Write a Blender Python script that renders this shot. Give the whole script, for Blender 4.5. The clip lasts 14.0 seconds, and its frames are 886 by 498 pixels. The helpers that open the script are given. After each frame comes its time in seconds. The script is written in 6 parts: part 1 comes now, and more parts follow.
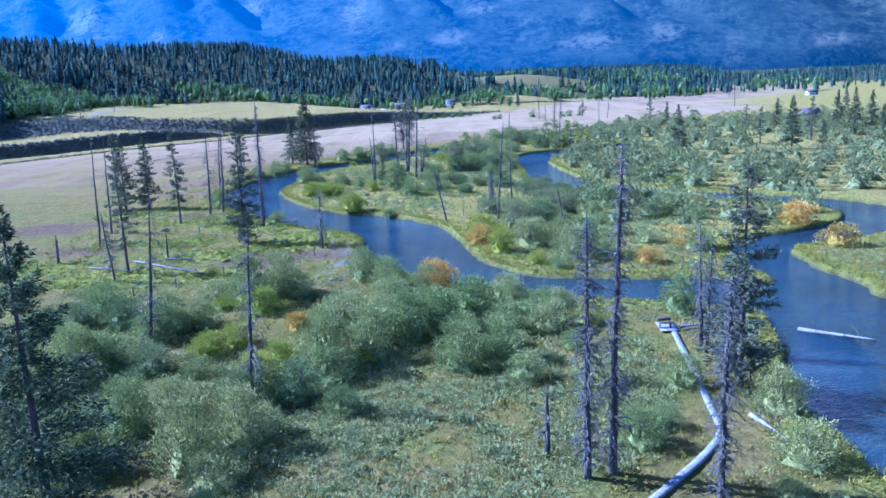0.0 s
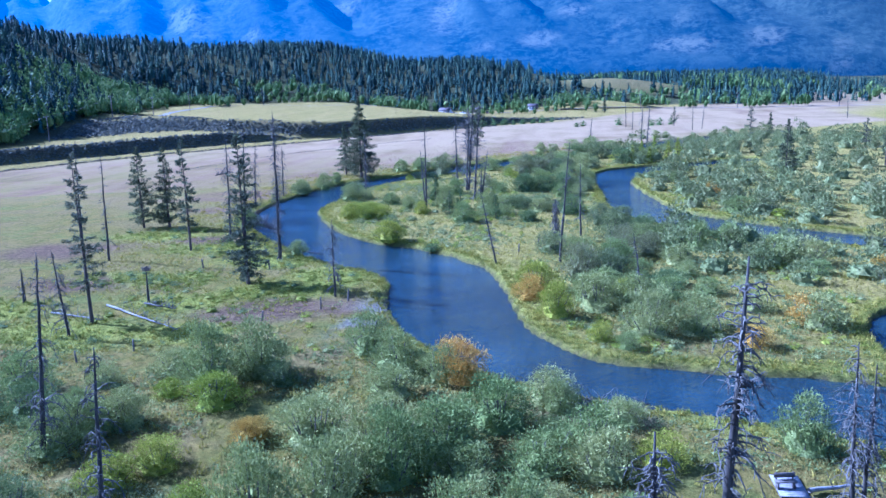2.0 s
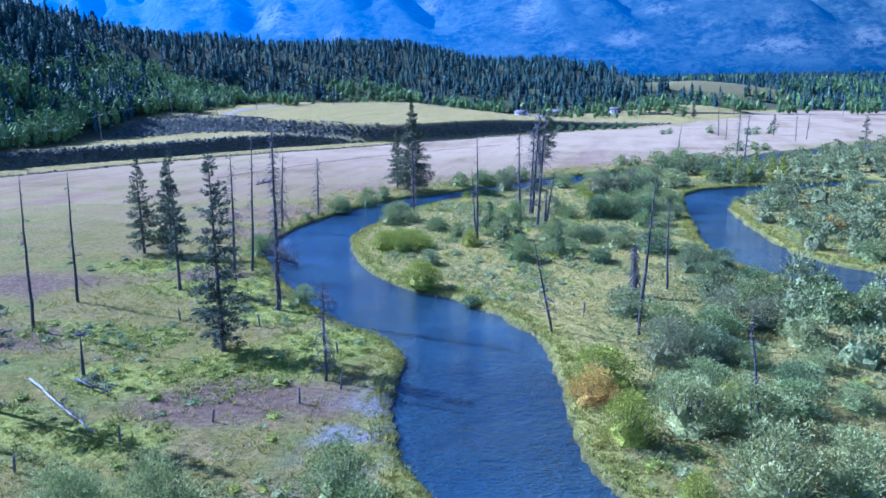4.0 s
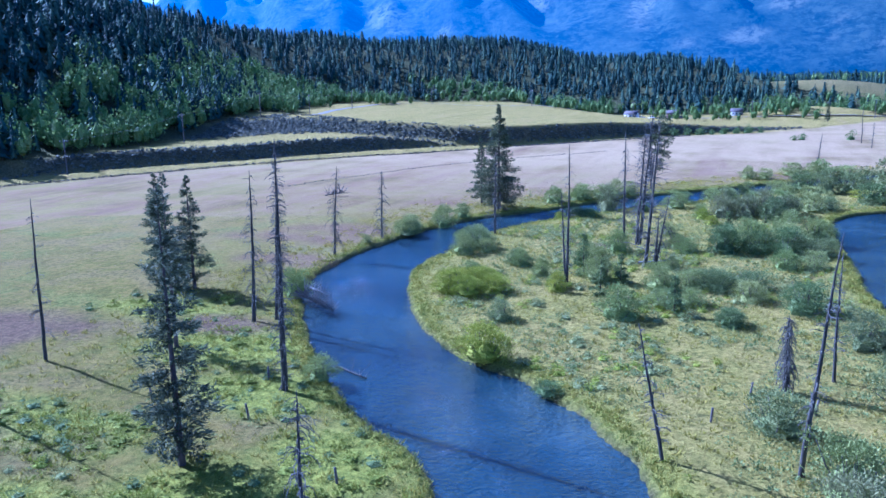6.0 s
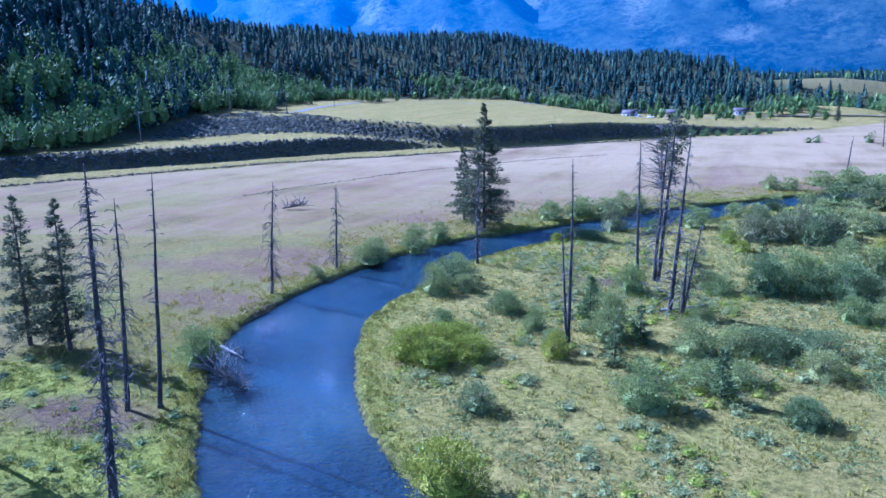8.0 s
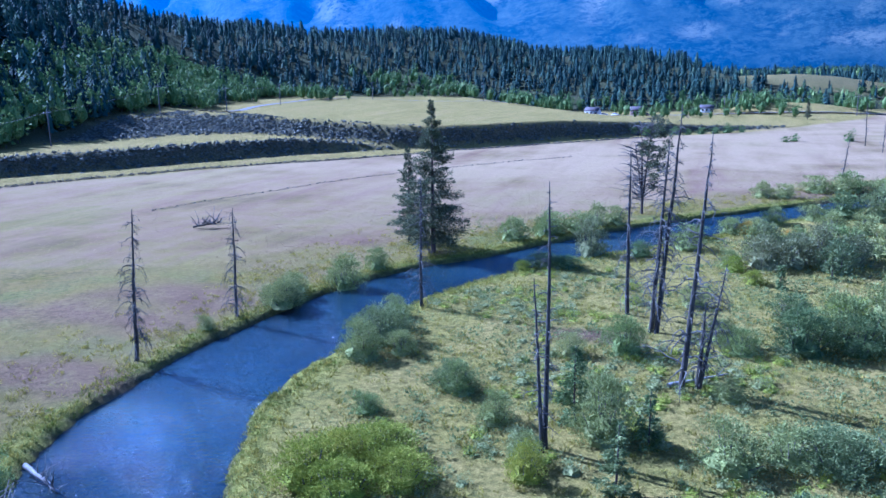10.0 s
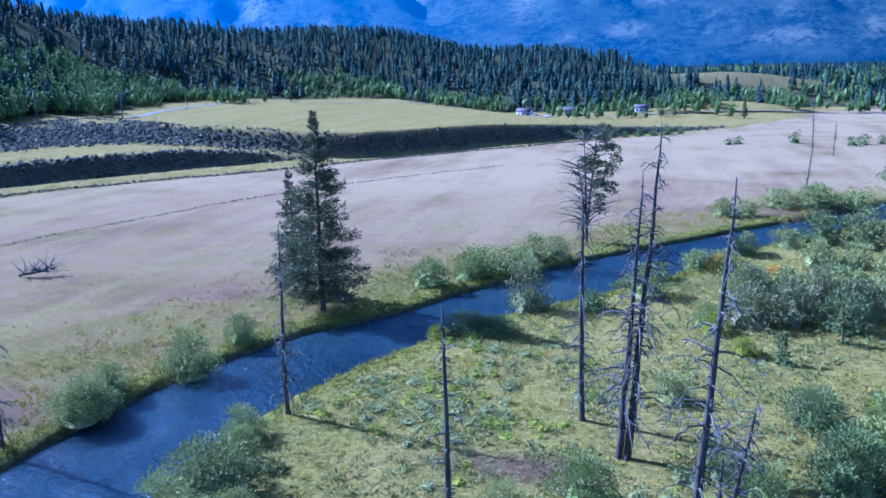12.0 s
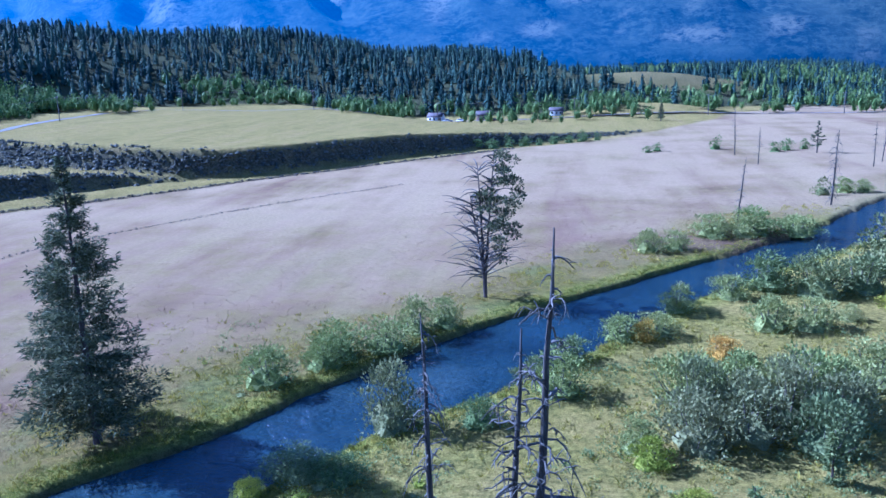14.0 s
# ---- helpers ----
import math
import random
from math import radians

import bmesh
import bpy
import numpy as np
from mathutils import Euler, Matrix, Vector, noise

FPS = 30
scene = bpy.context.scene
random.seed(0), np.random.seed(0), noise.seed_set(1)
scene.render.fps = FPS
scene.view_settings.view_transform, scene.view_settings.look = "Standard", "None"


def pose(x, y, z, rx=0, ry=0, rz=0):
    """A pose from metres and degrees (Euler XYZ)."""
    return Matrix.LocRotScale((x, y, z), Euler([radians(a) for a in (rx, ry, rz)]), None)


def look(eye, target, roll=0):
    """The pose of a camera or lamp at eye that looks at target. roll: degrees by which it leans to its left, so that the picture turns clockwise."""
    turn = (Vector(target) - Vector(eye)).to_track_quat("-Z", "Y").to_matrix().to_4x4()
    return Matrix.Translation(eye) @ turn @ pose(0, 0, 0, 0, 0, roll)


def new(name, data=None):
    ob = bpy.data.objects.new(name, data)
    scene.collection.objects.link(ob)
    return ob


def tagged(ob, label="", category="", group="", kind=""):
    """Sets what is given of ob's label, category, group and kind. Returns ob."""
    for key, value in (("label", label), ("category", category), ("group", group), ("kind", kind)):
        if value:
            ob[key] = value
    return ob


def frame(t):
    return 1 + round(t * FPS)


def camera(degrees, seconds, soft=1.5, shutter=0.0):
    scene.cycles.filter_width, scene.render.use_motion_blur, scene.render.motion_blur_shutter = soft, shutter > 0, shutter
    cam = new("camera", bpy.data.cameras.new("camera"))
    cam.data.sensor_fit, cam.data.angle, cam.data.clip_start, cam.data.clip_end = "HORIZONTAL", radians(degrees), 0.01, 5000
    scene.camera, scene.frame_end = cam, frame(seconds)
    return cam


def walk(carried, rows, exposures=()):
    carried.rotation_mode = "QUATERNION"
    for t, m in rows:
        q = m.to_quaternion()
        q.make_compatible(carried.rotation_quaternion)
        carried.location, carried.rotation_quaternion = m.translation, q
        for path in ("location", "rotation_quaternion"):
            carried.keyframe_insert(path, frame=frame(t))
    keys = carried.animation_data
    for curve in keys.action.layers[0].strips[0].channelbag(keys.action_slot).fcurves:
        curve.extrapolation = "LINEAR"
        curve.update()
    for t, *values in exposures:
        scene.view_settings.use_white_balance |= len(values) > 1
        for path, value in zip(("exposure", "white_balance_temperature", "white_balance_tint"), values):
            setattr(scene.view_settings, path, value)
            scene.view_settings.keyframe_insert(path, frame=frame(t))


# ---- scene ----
cam = camera(58.69, 14.0)
STOPS, KELVIN, TINT = 1.57, 3720, 30
# seconds, x, y, z in metres, yaw, pitch, roll in degrees
ROWS = [
    (0.0, 2.93, -1.92, 24.61, 2.06, -12.47, 2.46),
    (0.5, 3.96, 4.03, 24.95, 3.22, -12.39, 2.26),
    (1.0, 5.11, 10.85, 25.23, 5.33, -12.31, 2.07),
    (1.5, 5.98, 16.76, 25.40, 6.97, -12.23, 1.89),
    (2.0, 6.82, 23.50, 25.39, 8.42, -12.17, 1.70),
    (4.5, 6.40, 57.66, 26.33, 16.71, -12.08, 0.97),
    (5.0, 5.60, 64.40, 26.52, 19.50, -12.07, 0.95),
    (5.5, 4.38, 70.91, 26.45, 21.17, -12.07, 0.97),
    (6.0, 2.97, 77.57, 26.15, 22.00, -12.07, 0.98),
    (6.5, 1.40, 84.36, 25.92, 22.07, -12.08, 0.99),
    (7.0, -0.31, 90.79, 25.97, 22.08, -12.13, 0.93),
    (7.5, -2.16, 97.10, 25.82, 21.93, -12.19, 0.82),
    (10.0, -10.36, 127.72, 24.57, 18.67, -12.46, 0.77),
    (10.5, -11.75, 134.46, 24.57, 17.87, -12.46, 0.90),
    (11.0, -12.89, 141.15, 24.58, 16.66, -12.48, 0.98),
    (11.5, -13.70, 147.69, 24.60, 15.76, -12.51, 1.13),
    (12.0, -14.23, 154.21, 24.70, 13.85, -12.55, 1.18),
    (12.5, -14.48, 160.71, 24.68, 12.28, -12.58, 1.33),
    (13.0, -14.33, 167.21, 24.85, 10.96, -12.62, 1.43),
    (13.5, -13.84, 173.84, 25.50, 9.55, -12.65, 1.60),
    (14.0, -12.87, 180.29, 26.08, 8.15, -12.67, 1.82),
]
walk(cam, [(t, pose(x, y, z, 90 + pitch, roll, yaw)) for t, x, y, z, yaw, pitch, roll in ROWS], exposures=[(0, STOPS + 0.06, KELVIN, TINT), (6, STOPS, KELVIN, TINT), (14, STOPS - 0.2, KELVIN, TINT)])

# ---- light ----
SUN_FROM = Vector((-0.97, 0.24, 0.0)).normalized()
SUN_HEIGHT = radians(36)
world = bpy.data.worlds.new("sky")
scene.world = world
world.use_nodes = True
wt = world.node_tree
sky = wt.nodes.new("ShaderNodeTexSky")
sky.sky_type = "NISHITA"
sky.sun_disc = False
sky.sun_elevation = SUN_HEIGHT
sky.sun_rotation = math.atan2(SUN_FROM.x, SUN_FROM.y)
sky.air_density, sky.dust_density, sky.ozone_density = 1.0, 0.6, 2.0
wt.nodes["Background"].inputs["Strength"].default_value = 0.061
wt.links.new(sky.outputs["Color"], wt.nodes["Background"].inputs["Color"])
sun = new("sun", bpy.data.lights.new("sun", "SUN"))
sun.data.energy, sun.data.angle, sun.data.color = 5.5, radians(0.5), (1.0, 0.90, 0.74)
sun.matrix_world = look(SUN_FROM * math.cos(SUN_HEIGHT) + Vector((0, 0, math.sin(SUN_HEIGHT))), (0, 0, 0))


# ---- materials ----
class Nodes:
    """Short hand for building one node material."""

    def __init__(self, name):
        self.mat = bpy.data.materials.new(name)
        self.mat.use_nodes = True
        self.t = self.mat.node_tree
        self.bsdf = self.t.nodes["Principled BSDF"]

    def node(self, kind, **values):
        n = self.t.nodes.new(kind)
        for k, v in values.items():
            n.inputs[k.replace("_", " ")].default_value = v
        return n

    def link(self, a, b):
        self.t.links.new(a, b)

    def noise(self, scale, detail=4.0, rough=0.6, vec=None):
        n = self.node("ShaderNodeTexNoise", Scale=scale, Detail=detail, Roughness=rough)
        if vec is None:
            vec = self.node("ShaderNodeNewGeometry").outputs["Position"]
        self.link(vec, n.inputs["Vector"])
        return n.outputs["Fac"]

    def ramp(self, fac, *stops):
        r = self.node("ShaderNodeValToRGB")
        e = r.color_ramp.elements
        while len(e) < len(stops):
            e.new(0.5)
        for i, (at, col) in enumerate(stops):
            e[i].position = at
            e[i].color = (*col, 1) if len(col) == 3 else col
        self.link(fac, r.inputs["Fac"])
        return r.outputs["Color"]

    def step(self, fac, lo, hi):
        m = self.node("ShaderNodeMapRange", From_Min=lo, From_Max=hi)
        self.link(fac, m.inputs["Value"])
        return m.outputs["Result"]

    def mix(self, fac, a, b, mode="MIX"):
        m = self.t.nodes.new("ShaderNodeMix")
        m.data_type, m.blend_type = "RGBA", mode
        for slot, v in ((0, fac), (6, a), (7, b)):
            if isinstance(v, (int, float)):
                m.inputs[slot].default_value = v
            elif isinstance(v, tuple):
                m.inputs[slot].default_value = (*v, 1)
            else:
                self.link(v, m.inputs[slot])
        return m.outputs[2]

    def mul(self, a, b):
        m = self.t.nodes.new("ShaderNodeMath")
        m.operation = "MULTIPLY"
        for i, v in enumerate((a, b)):
            if isinstance(v, (int, float)):
                m.inputs[i].default_value = v
            else:
                self.link(v, m.inputs[i])
        return m.outputs[0]

    def bump(self, height, strength, distance):
        b = self.node("ShaderNodeBump", Strength=strength, Distance=distance)
        self.link(height, b.inputs["Height"])
        self.link(b.outputs["Normal"], self.bsdf.inputs["Normal"])

    def finish(self, colour, rough=0.9, spec=0.2):
        if isinstance(colour, tuple):
            self.bsdf.inputs["Base Color"].default_value = (*colour, 1)
        else:
            self.link(colour, self.bsdf.inputs["Base Color"])
        self.bsdf.inputs["Roughness"].default_value = rough
        self.bsdf.inputs["Specular IOR Level"].default_value = spec
        return self.mat


def ground_material():
    n = Nodes("meadow_ground")
    a = n.node("ShaderNodeAttribute")
    a.attribute_name = "zone"
    b = n.node("ShaderNodeAttribute")
    b.attribute_name = "cover"
    za, zb = n.node("ShaderNodeSeparateColor"), n.node("ShaderNodeSeparateColor")
    n.link(a.outputs["Color"], za.inputs["Color"])
    n.link(b.outputs["Color"], zb.inputs["Color"])
    big, mid, fine, grain = n.noise(0.035, 5), n.noise(0.22, 6, 0.65), n.noise(1.7, 6, 0.7), n.noise(9.0, 4, 0.7)
    grass = n.ramp(n.mix(0.5, mid, n.noise(0.7, 5, 0.7)), (0.36, (0.116, 0.113, 0.013)), (0.46, (0.194, 0.167, 0.022)), (0.58, (0.278, 0.205, 0.042)))
    lush = n.ramp(fine, (0.3, (0.198, 0.236, 0.019)), (0.7, (0.403, 0.387, 0.038)))
    patch = n.noise(0.09, 5, 0.65)
    grass = n.mix(n.mul(n.step(patch, 0.51, 0.6), 0.65), grass, n.ramp(fine, (0.35, (0.167, 0.119, 0.044)), (0.65, (0.317, 0.229, 0.079))))
    grass = n.mix(n.mul(n.step(patch, 0.47, 0.38), 0.6), grass, n.ramp(fine, (0.35, (0.097, 0.132, 0.019)), (0.65, (0.220, 0.255, 0.040))))
    c = n.node("ShaderNodeAttribute")
    c.attribute_name = "sedge"
    sedge = n.ramp(n.mix(0.5, mid, fine), (0.36, (0.20, 0.175, 0.035)), (0.48, (0.42, 0.345, 0.06)), (0.62, (0.54, 0.42, 0.10)))
    grass = n.mix(n.mul(c.outputs["Fac"], 0.62), grass, sedge)
    grass = n.mix(zb.outputs["Green"], grass, lush)
    field = n.ramp(big, (0.36, (0.120, 0.087, 0.035)), (0.46, (0.174, 0.116, 0.056)), (0.54, (0.192, 0.132, 0.065)), (0.63, (0.140, 0.116, 0.031)))
    field = n.mix(n.mul(n.step(mid, 0.45, 0.6), 0.7), field, (0.162, 0.126, 0.036))
    stretch = n.node("ShaderNodeMapping")
    stretch.inputs["Rotation"].default_value = (0, 0, -0.9)
    stretch.inputs["Scale"].default_value = (1.0, 0.12, 1.0)
    n.link(n.node("ShaderNodeNewGeometry").outputs["Position"], stretch.inputs["Vector"])
    swath = n.noise(0.16, 5, 0.7, stretch.outputs["Vector"])
    field = n.mix(n.mul(n.step(swath, 0.45, 0.62), 0.5), field, (0.222, 0.156, 0.081))
    where = n.node("ShaderNodeSeparateXYZ")
    n.link(n.node("ShaderNodeNewGeometry").outputs["Position"], where.inputs["Vector"])
    drift = n.noise(0.05, 5, 0.65, stretch.outputs["Vector"])
    field = n.mix(n.mul(n.step(drift, 0.5, 0.62), 0.6), field, n.mix(n.step(fine, 0.35, 0.65), (0.149, 0.130, 0.028), (0.223, 0.186, 0.046)))
    field = n.mix(n.mul(n.step(drift, 0.45, 0.34), 0.6), field, (0.155, 0.090, 0.065))
    # the field turns paler from Y 225 to 335, broken up by noise
    far_pale = n.mul(n.step(where.outputs["Y"], 225.0, 335.0), n.step(n.mix(0.5, big, drift), 0.36, 0.54))
    field = n.mix(n.mul(far_pale, 0.8), field, n.ramp(fine, (0.35, (0.274, 0.199, 0.108)), (0.65, (0.338, 0.250, 0.137))))
    streak = n.mix(0.5, mid, swath)
    terrace = n.ramp(streak, (0.35, (0.234, 0.187, 0.039)), (0.5, (0.370, 0.285, 0.067)), (0.65, (0.408, 0.292, 0.101)))
    # Sagebrush ground, its colour lowered further to carry the bank's shade
    sage = n.ramp(fine, (0.38, (0.026, 0.029, 0.026)), (0.5, (0.069, 0.069, 0.052)), (0.66, (0.150, 0.132, 0.098)))
    purple = n.ramp(n.mix(0.5, fine, mid), (0.36, (0.101, 0.049, 0.036)), (0.5, (0.166, 0.090, 0.066)), (0.62, (0.216, 0.155, 0.072)))
    gravel = n.ramp(grain, (0.3, (0.16, 0.145, 0.13)), (0.7, (0.36, 0.33, 0.31)))
    # Darkness of dense woods put into the ground colour, under and between the trees
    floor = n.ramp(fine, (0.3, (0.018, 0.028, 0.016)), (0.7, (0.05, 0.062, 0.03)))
    col = n.mix(za.outputs["Red"], grass, field)
    col = n.mix(za.outputs["Green"], col, terrace)
    col = n.mix(za.outputs["Blue"], col, sage)
    col = n.mix(zb.outputs["Red"], col, purple)
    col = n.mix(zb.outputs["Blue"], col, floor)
    col = n.mix(b.outputs["Alpha"], col, gravel)
    col = n.mix(a.outputs["Alpha"], col, n.ramp(fine, (0.3, (0.025, 0.02, 0.014)), (0.7, (0.09, 0.075, 0.05))))
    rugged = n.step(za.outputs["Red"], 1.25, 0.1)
    # Shade of gaps between tufts put into the colour, grass tips lightened; field spared
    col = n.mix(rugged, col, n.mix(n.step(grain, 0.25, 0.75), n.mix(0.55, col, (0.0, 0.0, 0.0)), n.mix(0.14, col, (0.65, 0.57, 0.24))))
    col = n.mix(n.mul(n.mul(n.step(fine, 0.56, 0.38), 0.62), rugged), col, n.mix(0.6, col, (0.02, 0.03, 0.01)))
    n.bump(n.mul(n.mix(0.45, fine, grain), rugged), 1.0, 0.55)
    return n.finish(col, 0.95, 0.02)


def water_material():
    n = Nodes("river_water")
    p = n.node("ShaderNodeNewGeometry").outputs["Position"]
    warp = n.node("ShaderNodeMapping")
    warp.inputs["Scale"].default_value = (0.75, 1.25, 1.0)
    warp.inputs["Rotation"].default_value = (0, 0, 0.35)
    n.link(p, warp.inputs["Vector"])
    ripple, chop, depth = n.noise(0.9, 4, 0.6, warp.outputs["Vector"]), n.noise(0.09, 3, 0.5), n.noise(0.05, 4)
    col = n.ramp(depth, (0.32, (0.009, 0.018, 0.026)), (0.55, (0.018, 0.035, 0.044)), (0.72, (0.042, 0.064, 0.068)))
    ruffle = n.noise(2.6, 3, 0.65, warp.outputs["Vector"])
    n.bump(n.mul(n.mix(0.45, ripple, ruffle), n.step(chop, 0.05, 0.55)), 1.0, 0.7)
    n.bsdf.inputs["IOR"].default_value = 1.33
    return n.finish(col, 0.05, 0.9)


def leaf_material(name, dark, mid, light, rough=0.65):
    """Foliage: each leaf takes a shade of its own, each plant drifts a little."""
    n = Nodes(name)
    g, o = n.node("ShaderNodeNewGeometry"), n.node("ShaderNodeObjectInfo")
    col = n.ramp(g.outputs["Random Per Island"], (0.0, dark), (0.55, mid), (1.0, light))
    drift = n.ramp(o.outputs["Random"], (0.0, (0.78, 0.86, 0.8)), (1.0, (1.2, 1.1, 1.15)))
    col = n.mix(1.0, col, drift, "MULTIPLY")
    speck = n.mix(0.5, n.noise(7.0, 3, 0.7), n.noise(2.3, 3, 0.65))
    col = n.mix(1.0, col, n.ramp(speck, (0.36, (0.52, 0.56, 0.52)), (0.5, (0.95, 0.96, 0.93)), (0.64, (1.24, 1.22, 1.1))), "MULTIPLY")
    n.bump(speck, 0.8, 0.2)
    m = n.finish(col, rough, 0.06)
    glow = n.node("ShaderNodeBsdfTranslucent")
    n.link(col, glow.inputs["Color"])
    both = n.node("ShaderNodeMixShader", Fac=0.2)
    n.link(n.bsdf.outputs["BSDF"], both.inputs[1])
    n.link(glow.outputs["BSDF"], both.inputs[2])
    n.link(both.outputs["Shader"], n.t.nodes["Material Output"].inputs["Surface"])
    return m


def forest_material():
    """Dense needles: one tone for each tree, a little change from bough to bough."""
    n = Nodes("forest_needles")
    a = n.node("ShaderNodeAttribute")
    a.attribute_name = "tone"
    col = n.ramp(a.outputs["Fac"], (0.0, (0.022, 0.042, 0.038)), (0.6, (0.042, 0.074, 0.058)), (0.88, (0.070, 0.108, 0.070)), (1.0, (0.105, 0.145, 0.085)))
    g = n.node("ShaderNodeNewGeometry")
    col = n.mix(1.0, col, n.ramp(g.outputs["Random Per Island"], (0.0, (0.7, 0.7, 0.72)), (1.0, (1.25, 1.25, 1.2))), "MULTIPLY")
    n.bump(n.noise(3.0, 3, 0.7), 0.6, 0.3)
    return n.finish(col, 0.8, 0.05)


def bark_material(name, dark, light, patchy=0.5):
    n = Nodes(name)
    p = n.node("ShaderNodeNewGeometry").outputs["Position"]
    s = n.node("ShaderNodeMapping")
    s.inputs["Scale"].default_value = (9, 9, 1.2)
    n.link(p, s.inputs["Vector"])
    grain, blot = n.noise(1.0, 5, 0.7, s.outputs["Vector"]), n.noise(0.8, 3)
    col = n.mix(n.step(grain, 0.3, 0.7), dark, light)
    col = n.mix(n.mul(n.step(blot, 0.4, 0.65), patchy), col, dark)
    n.bump(grain, 0.7, 0.05)
    return n.finish(col, 0.85, 0.2)


def plain_material(name, a, b, scale, rough=0.8):
    n = Nodes(name)
    f = n.noise(scale, 5, 0.65)
    n.bump(f, 0.4, 0.03)
    return n.finish(n.mix(n.step(f, 0.3, 0.7), a, b), rough, 0.25)


GROUND, WATER = ground_material(), water_material()
WILLOW = leaf_material("willow_leaves", (0.207, 0.235, 0.060), (0.285, 0.314, 0.092), (0.365, 0.380, 0.130))
BUSHY = leaf_material("thicket_leaves", (0.123, 0.145, 0.047), (0.172, 0.194, 0.066), (0.228, 0.240, 0.098))
BRIGHT = leaf_material("green_leaves", (0.218, 0.250, 0.019), (0.318, 0.340, 0.032), (0.417, 0.408, 0.054))
DARK = leaf_material("dark_leaves", (0.128, 0.162, 0.053), (0.188, 0.226, 0.075), (0.256, 0.287, 0.108))
SILVER = leaf_material("silver_leaves", (0.154, 0.169, 0.066), (0.210, 0.227, 0.091), (0.271, 0.277, 0.120))
AUTUMN = leaf_material("autumn_leaves", (0.393, 0.234, 0.032), (0.515, 0.332, 0.050), (0.580, 0.432, 0.095))
NEEDLES = leaf_material("needles", (0.046, 0.060, 0.032), (0.101, 0.122, 0.058), (0.195, 0.206, 0.100))
SPARSE = leaf_material("sparse_needles", (0.051, 0.060, 0.034), (0.106, 0.123, 0.068), (0.178, 0.187, 0.119))
ASPEN = leaf_material("aspen_leaves", (0.090, 0.142, 0.037), (0.159, 0.223, 0.062), (0.242, 0.285, 0.095))
FOREST = forest_material()
GRASS = leaf_material("grass_blades", (0.216, 0.197, 0.022), (0.343, 0.295, 0.039), (0.462, 0.371, 0.070))
DWARF = leaf_material("dwarf_willow_leaves", (0.173, 0.202, 0.061), (0.231, 0.261, 0.086), (0.289, 0.308, 0.117))
STRAW = leaf_material("dry_grass", (0.174, 0.116, 0.066), (0.287, 0.196, 0.116), (0.400, 0.288, 0.159))
SAGE = leaf_material("sage_leaves", (0.058, 0.061, 0.048), (0.122, 0.122, 0.093), (0.198, 0.192, 0.147))
HERBS = leaf_material("green_herbs", (0.197, 0.206, 0.019), (0.280, 0.277, 0.032), (0.380, 0.347, 0.059))
SEDGE = leaf_material("bank_sedge", (0.095, 0.118, 0.015), (0.176, 0.200, 0.023), (0.287, 0.295, 0.043))
BARK = bark_material("weathered_bark", (0.028, 0.024, 0.021), (0.116, 0.107, 0.088))
TWIG = bark_material("grey_twigs", (0.060, 0.055, 0.048), (0.192, 0.180, 0.151), 0.3)
LIVE_BARK = bark_material("pine_bark", (0.045, 0.035, 0.03), (0.15, 0.12, 0.10))
STEM = bark_material("willow_stems", (0.05, 0.045, 0.035), (0.17, 0.15, 0.12))
PLANK = plain_material("grey_planks", (0.157, 0.151, 0.151), (0.302, 0.294, 0.288), 3.0)
POSTWOOD = plain_material("post_wood", (0.06, 0.05, 0.045), (0.18, 0.16, 0.14), 6.0)
LOGWOOD = plain_material("bleached_log", (0.16, 0.15, 0.14), (0.34, 0.325, 0.31), 4.0)
ASPHALT = plain_material("road_gravel", (0.12, 0.11, 0.10), (0.2, 0.185, 0.165), 0.6)
WHITE = plain_material("white_paint", (0.5, 0.5, 0.5), (0.65, 0.65, 0.65), 2.0, 0.5)
ROOFING = plain_material("dark_roofing", (0.06, 0.05, 0.05), (0.12, 0.10, 0.10), 1.0)
SIDING = plain_material("brown_siding", (0.12, 0.08, 0.06), (0.2, 0.14, 0.1), 1.5)
GLASS = plain_material("window_glass", (0.02, 0.025, 0.03), (0.03, 0.035, 0.04), 1.0, 0.08)


# ---- mesh tools ----
rng = np.random.default_rng(7)


def tri_mesh(name, verts, tris, material, smooth=False):
    """A mesh from numpy arrays of vertices and triangles."""
    me = bpy.data.meshes.new(name)
    verts, tris = np.asarray(verts, np.float32), np.asarray(tris, np.int32)
    me.vertices.add(len(verts))
    me.vertices.foreach_set("co", verts.ravel())
    me.loops.add(tris.size)
    me.loops.foreach_set("vertex_index", tris.ravel())
    me.polygons.add(len(tris))
    me.polygons.foreach_set("loop_start", np.arange(0, tris.size, 3, dtype=np.int32))
    me.update(calc_edges=True)
    me.validate()
    if smooth:
        me.polygons.foreach_set("use_smooth", np.ones(len(me.polygons), bool))
    me.materials.append(material)
    return me


def part(name, mesh, parent, label="", kind=""):
    ob = new(name, mesh)
    ob.parent = parent
    return tagged(ob, label, kind=kind)


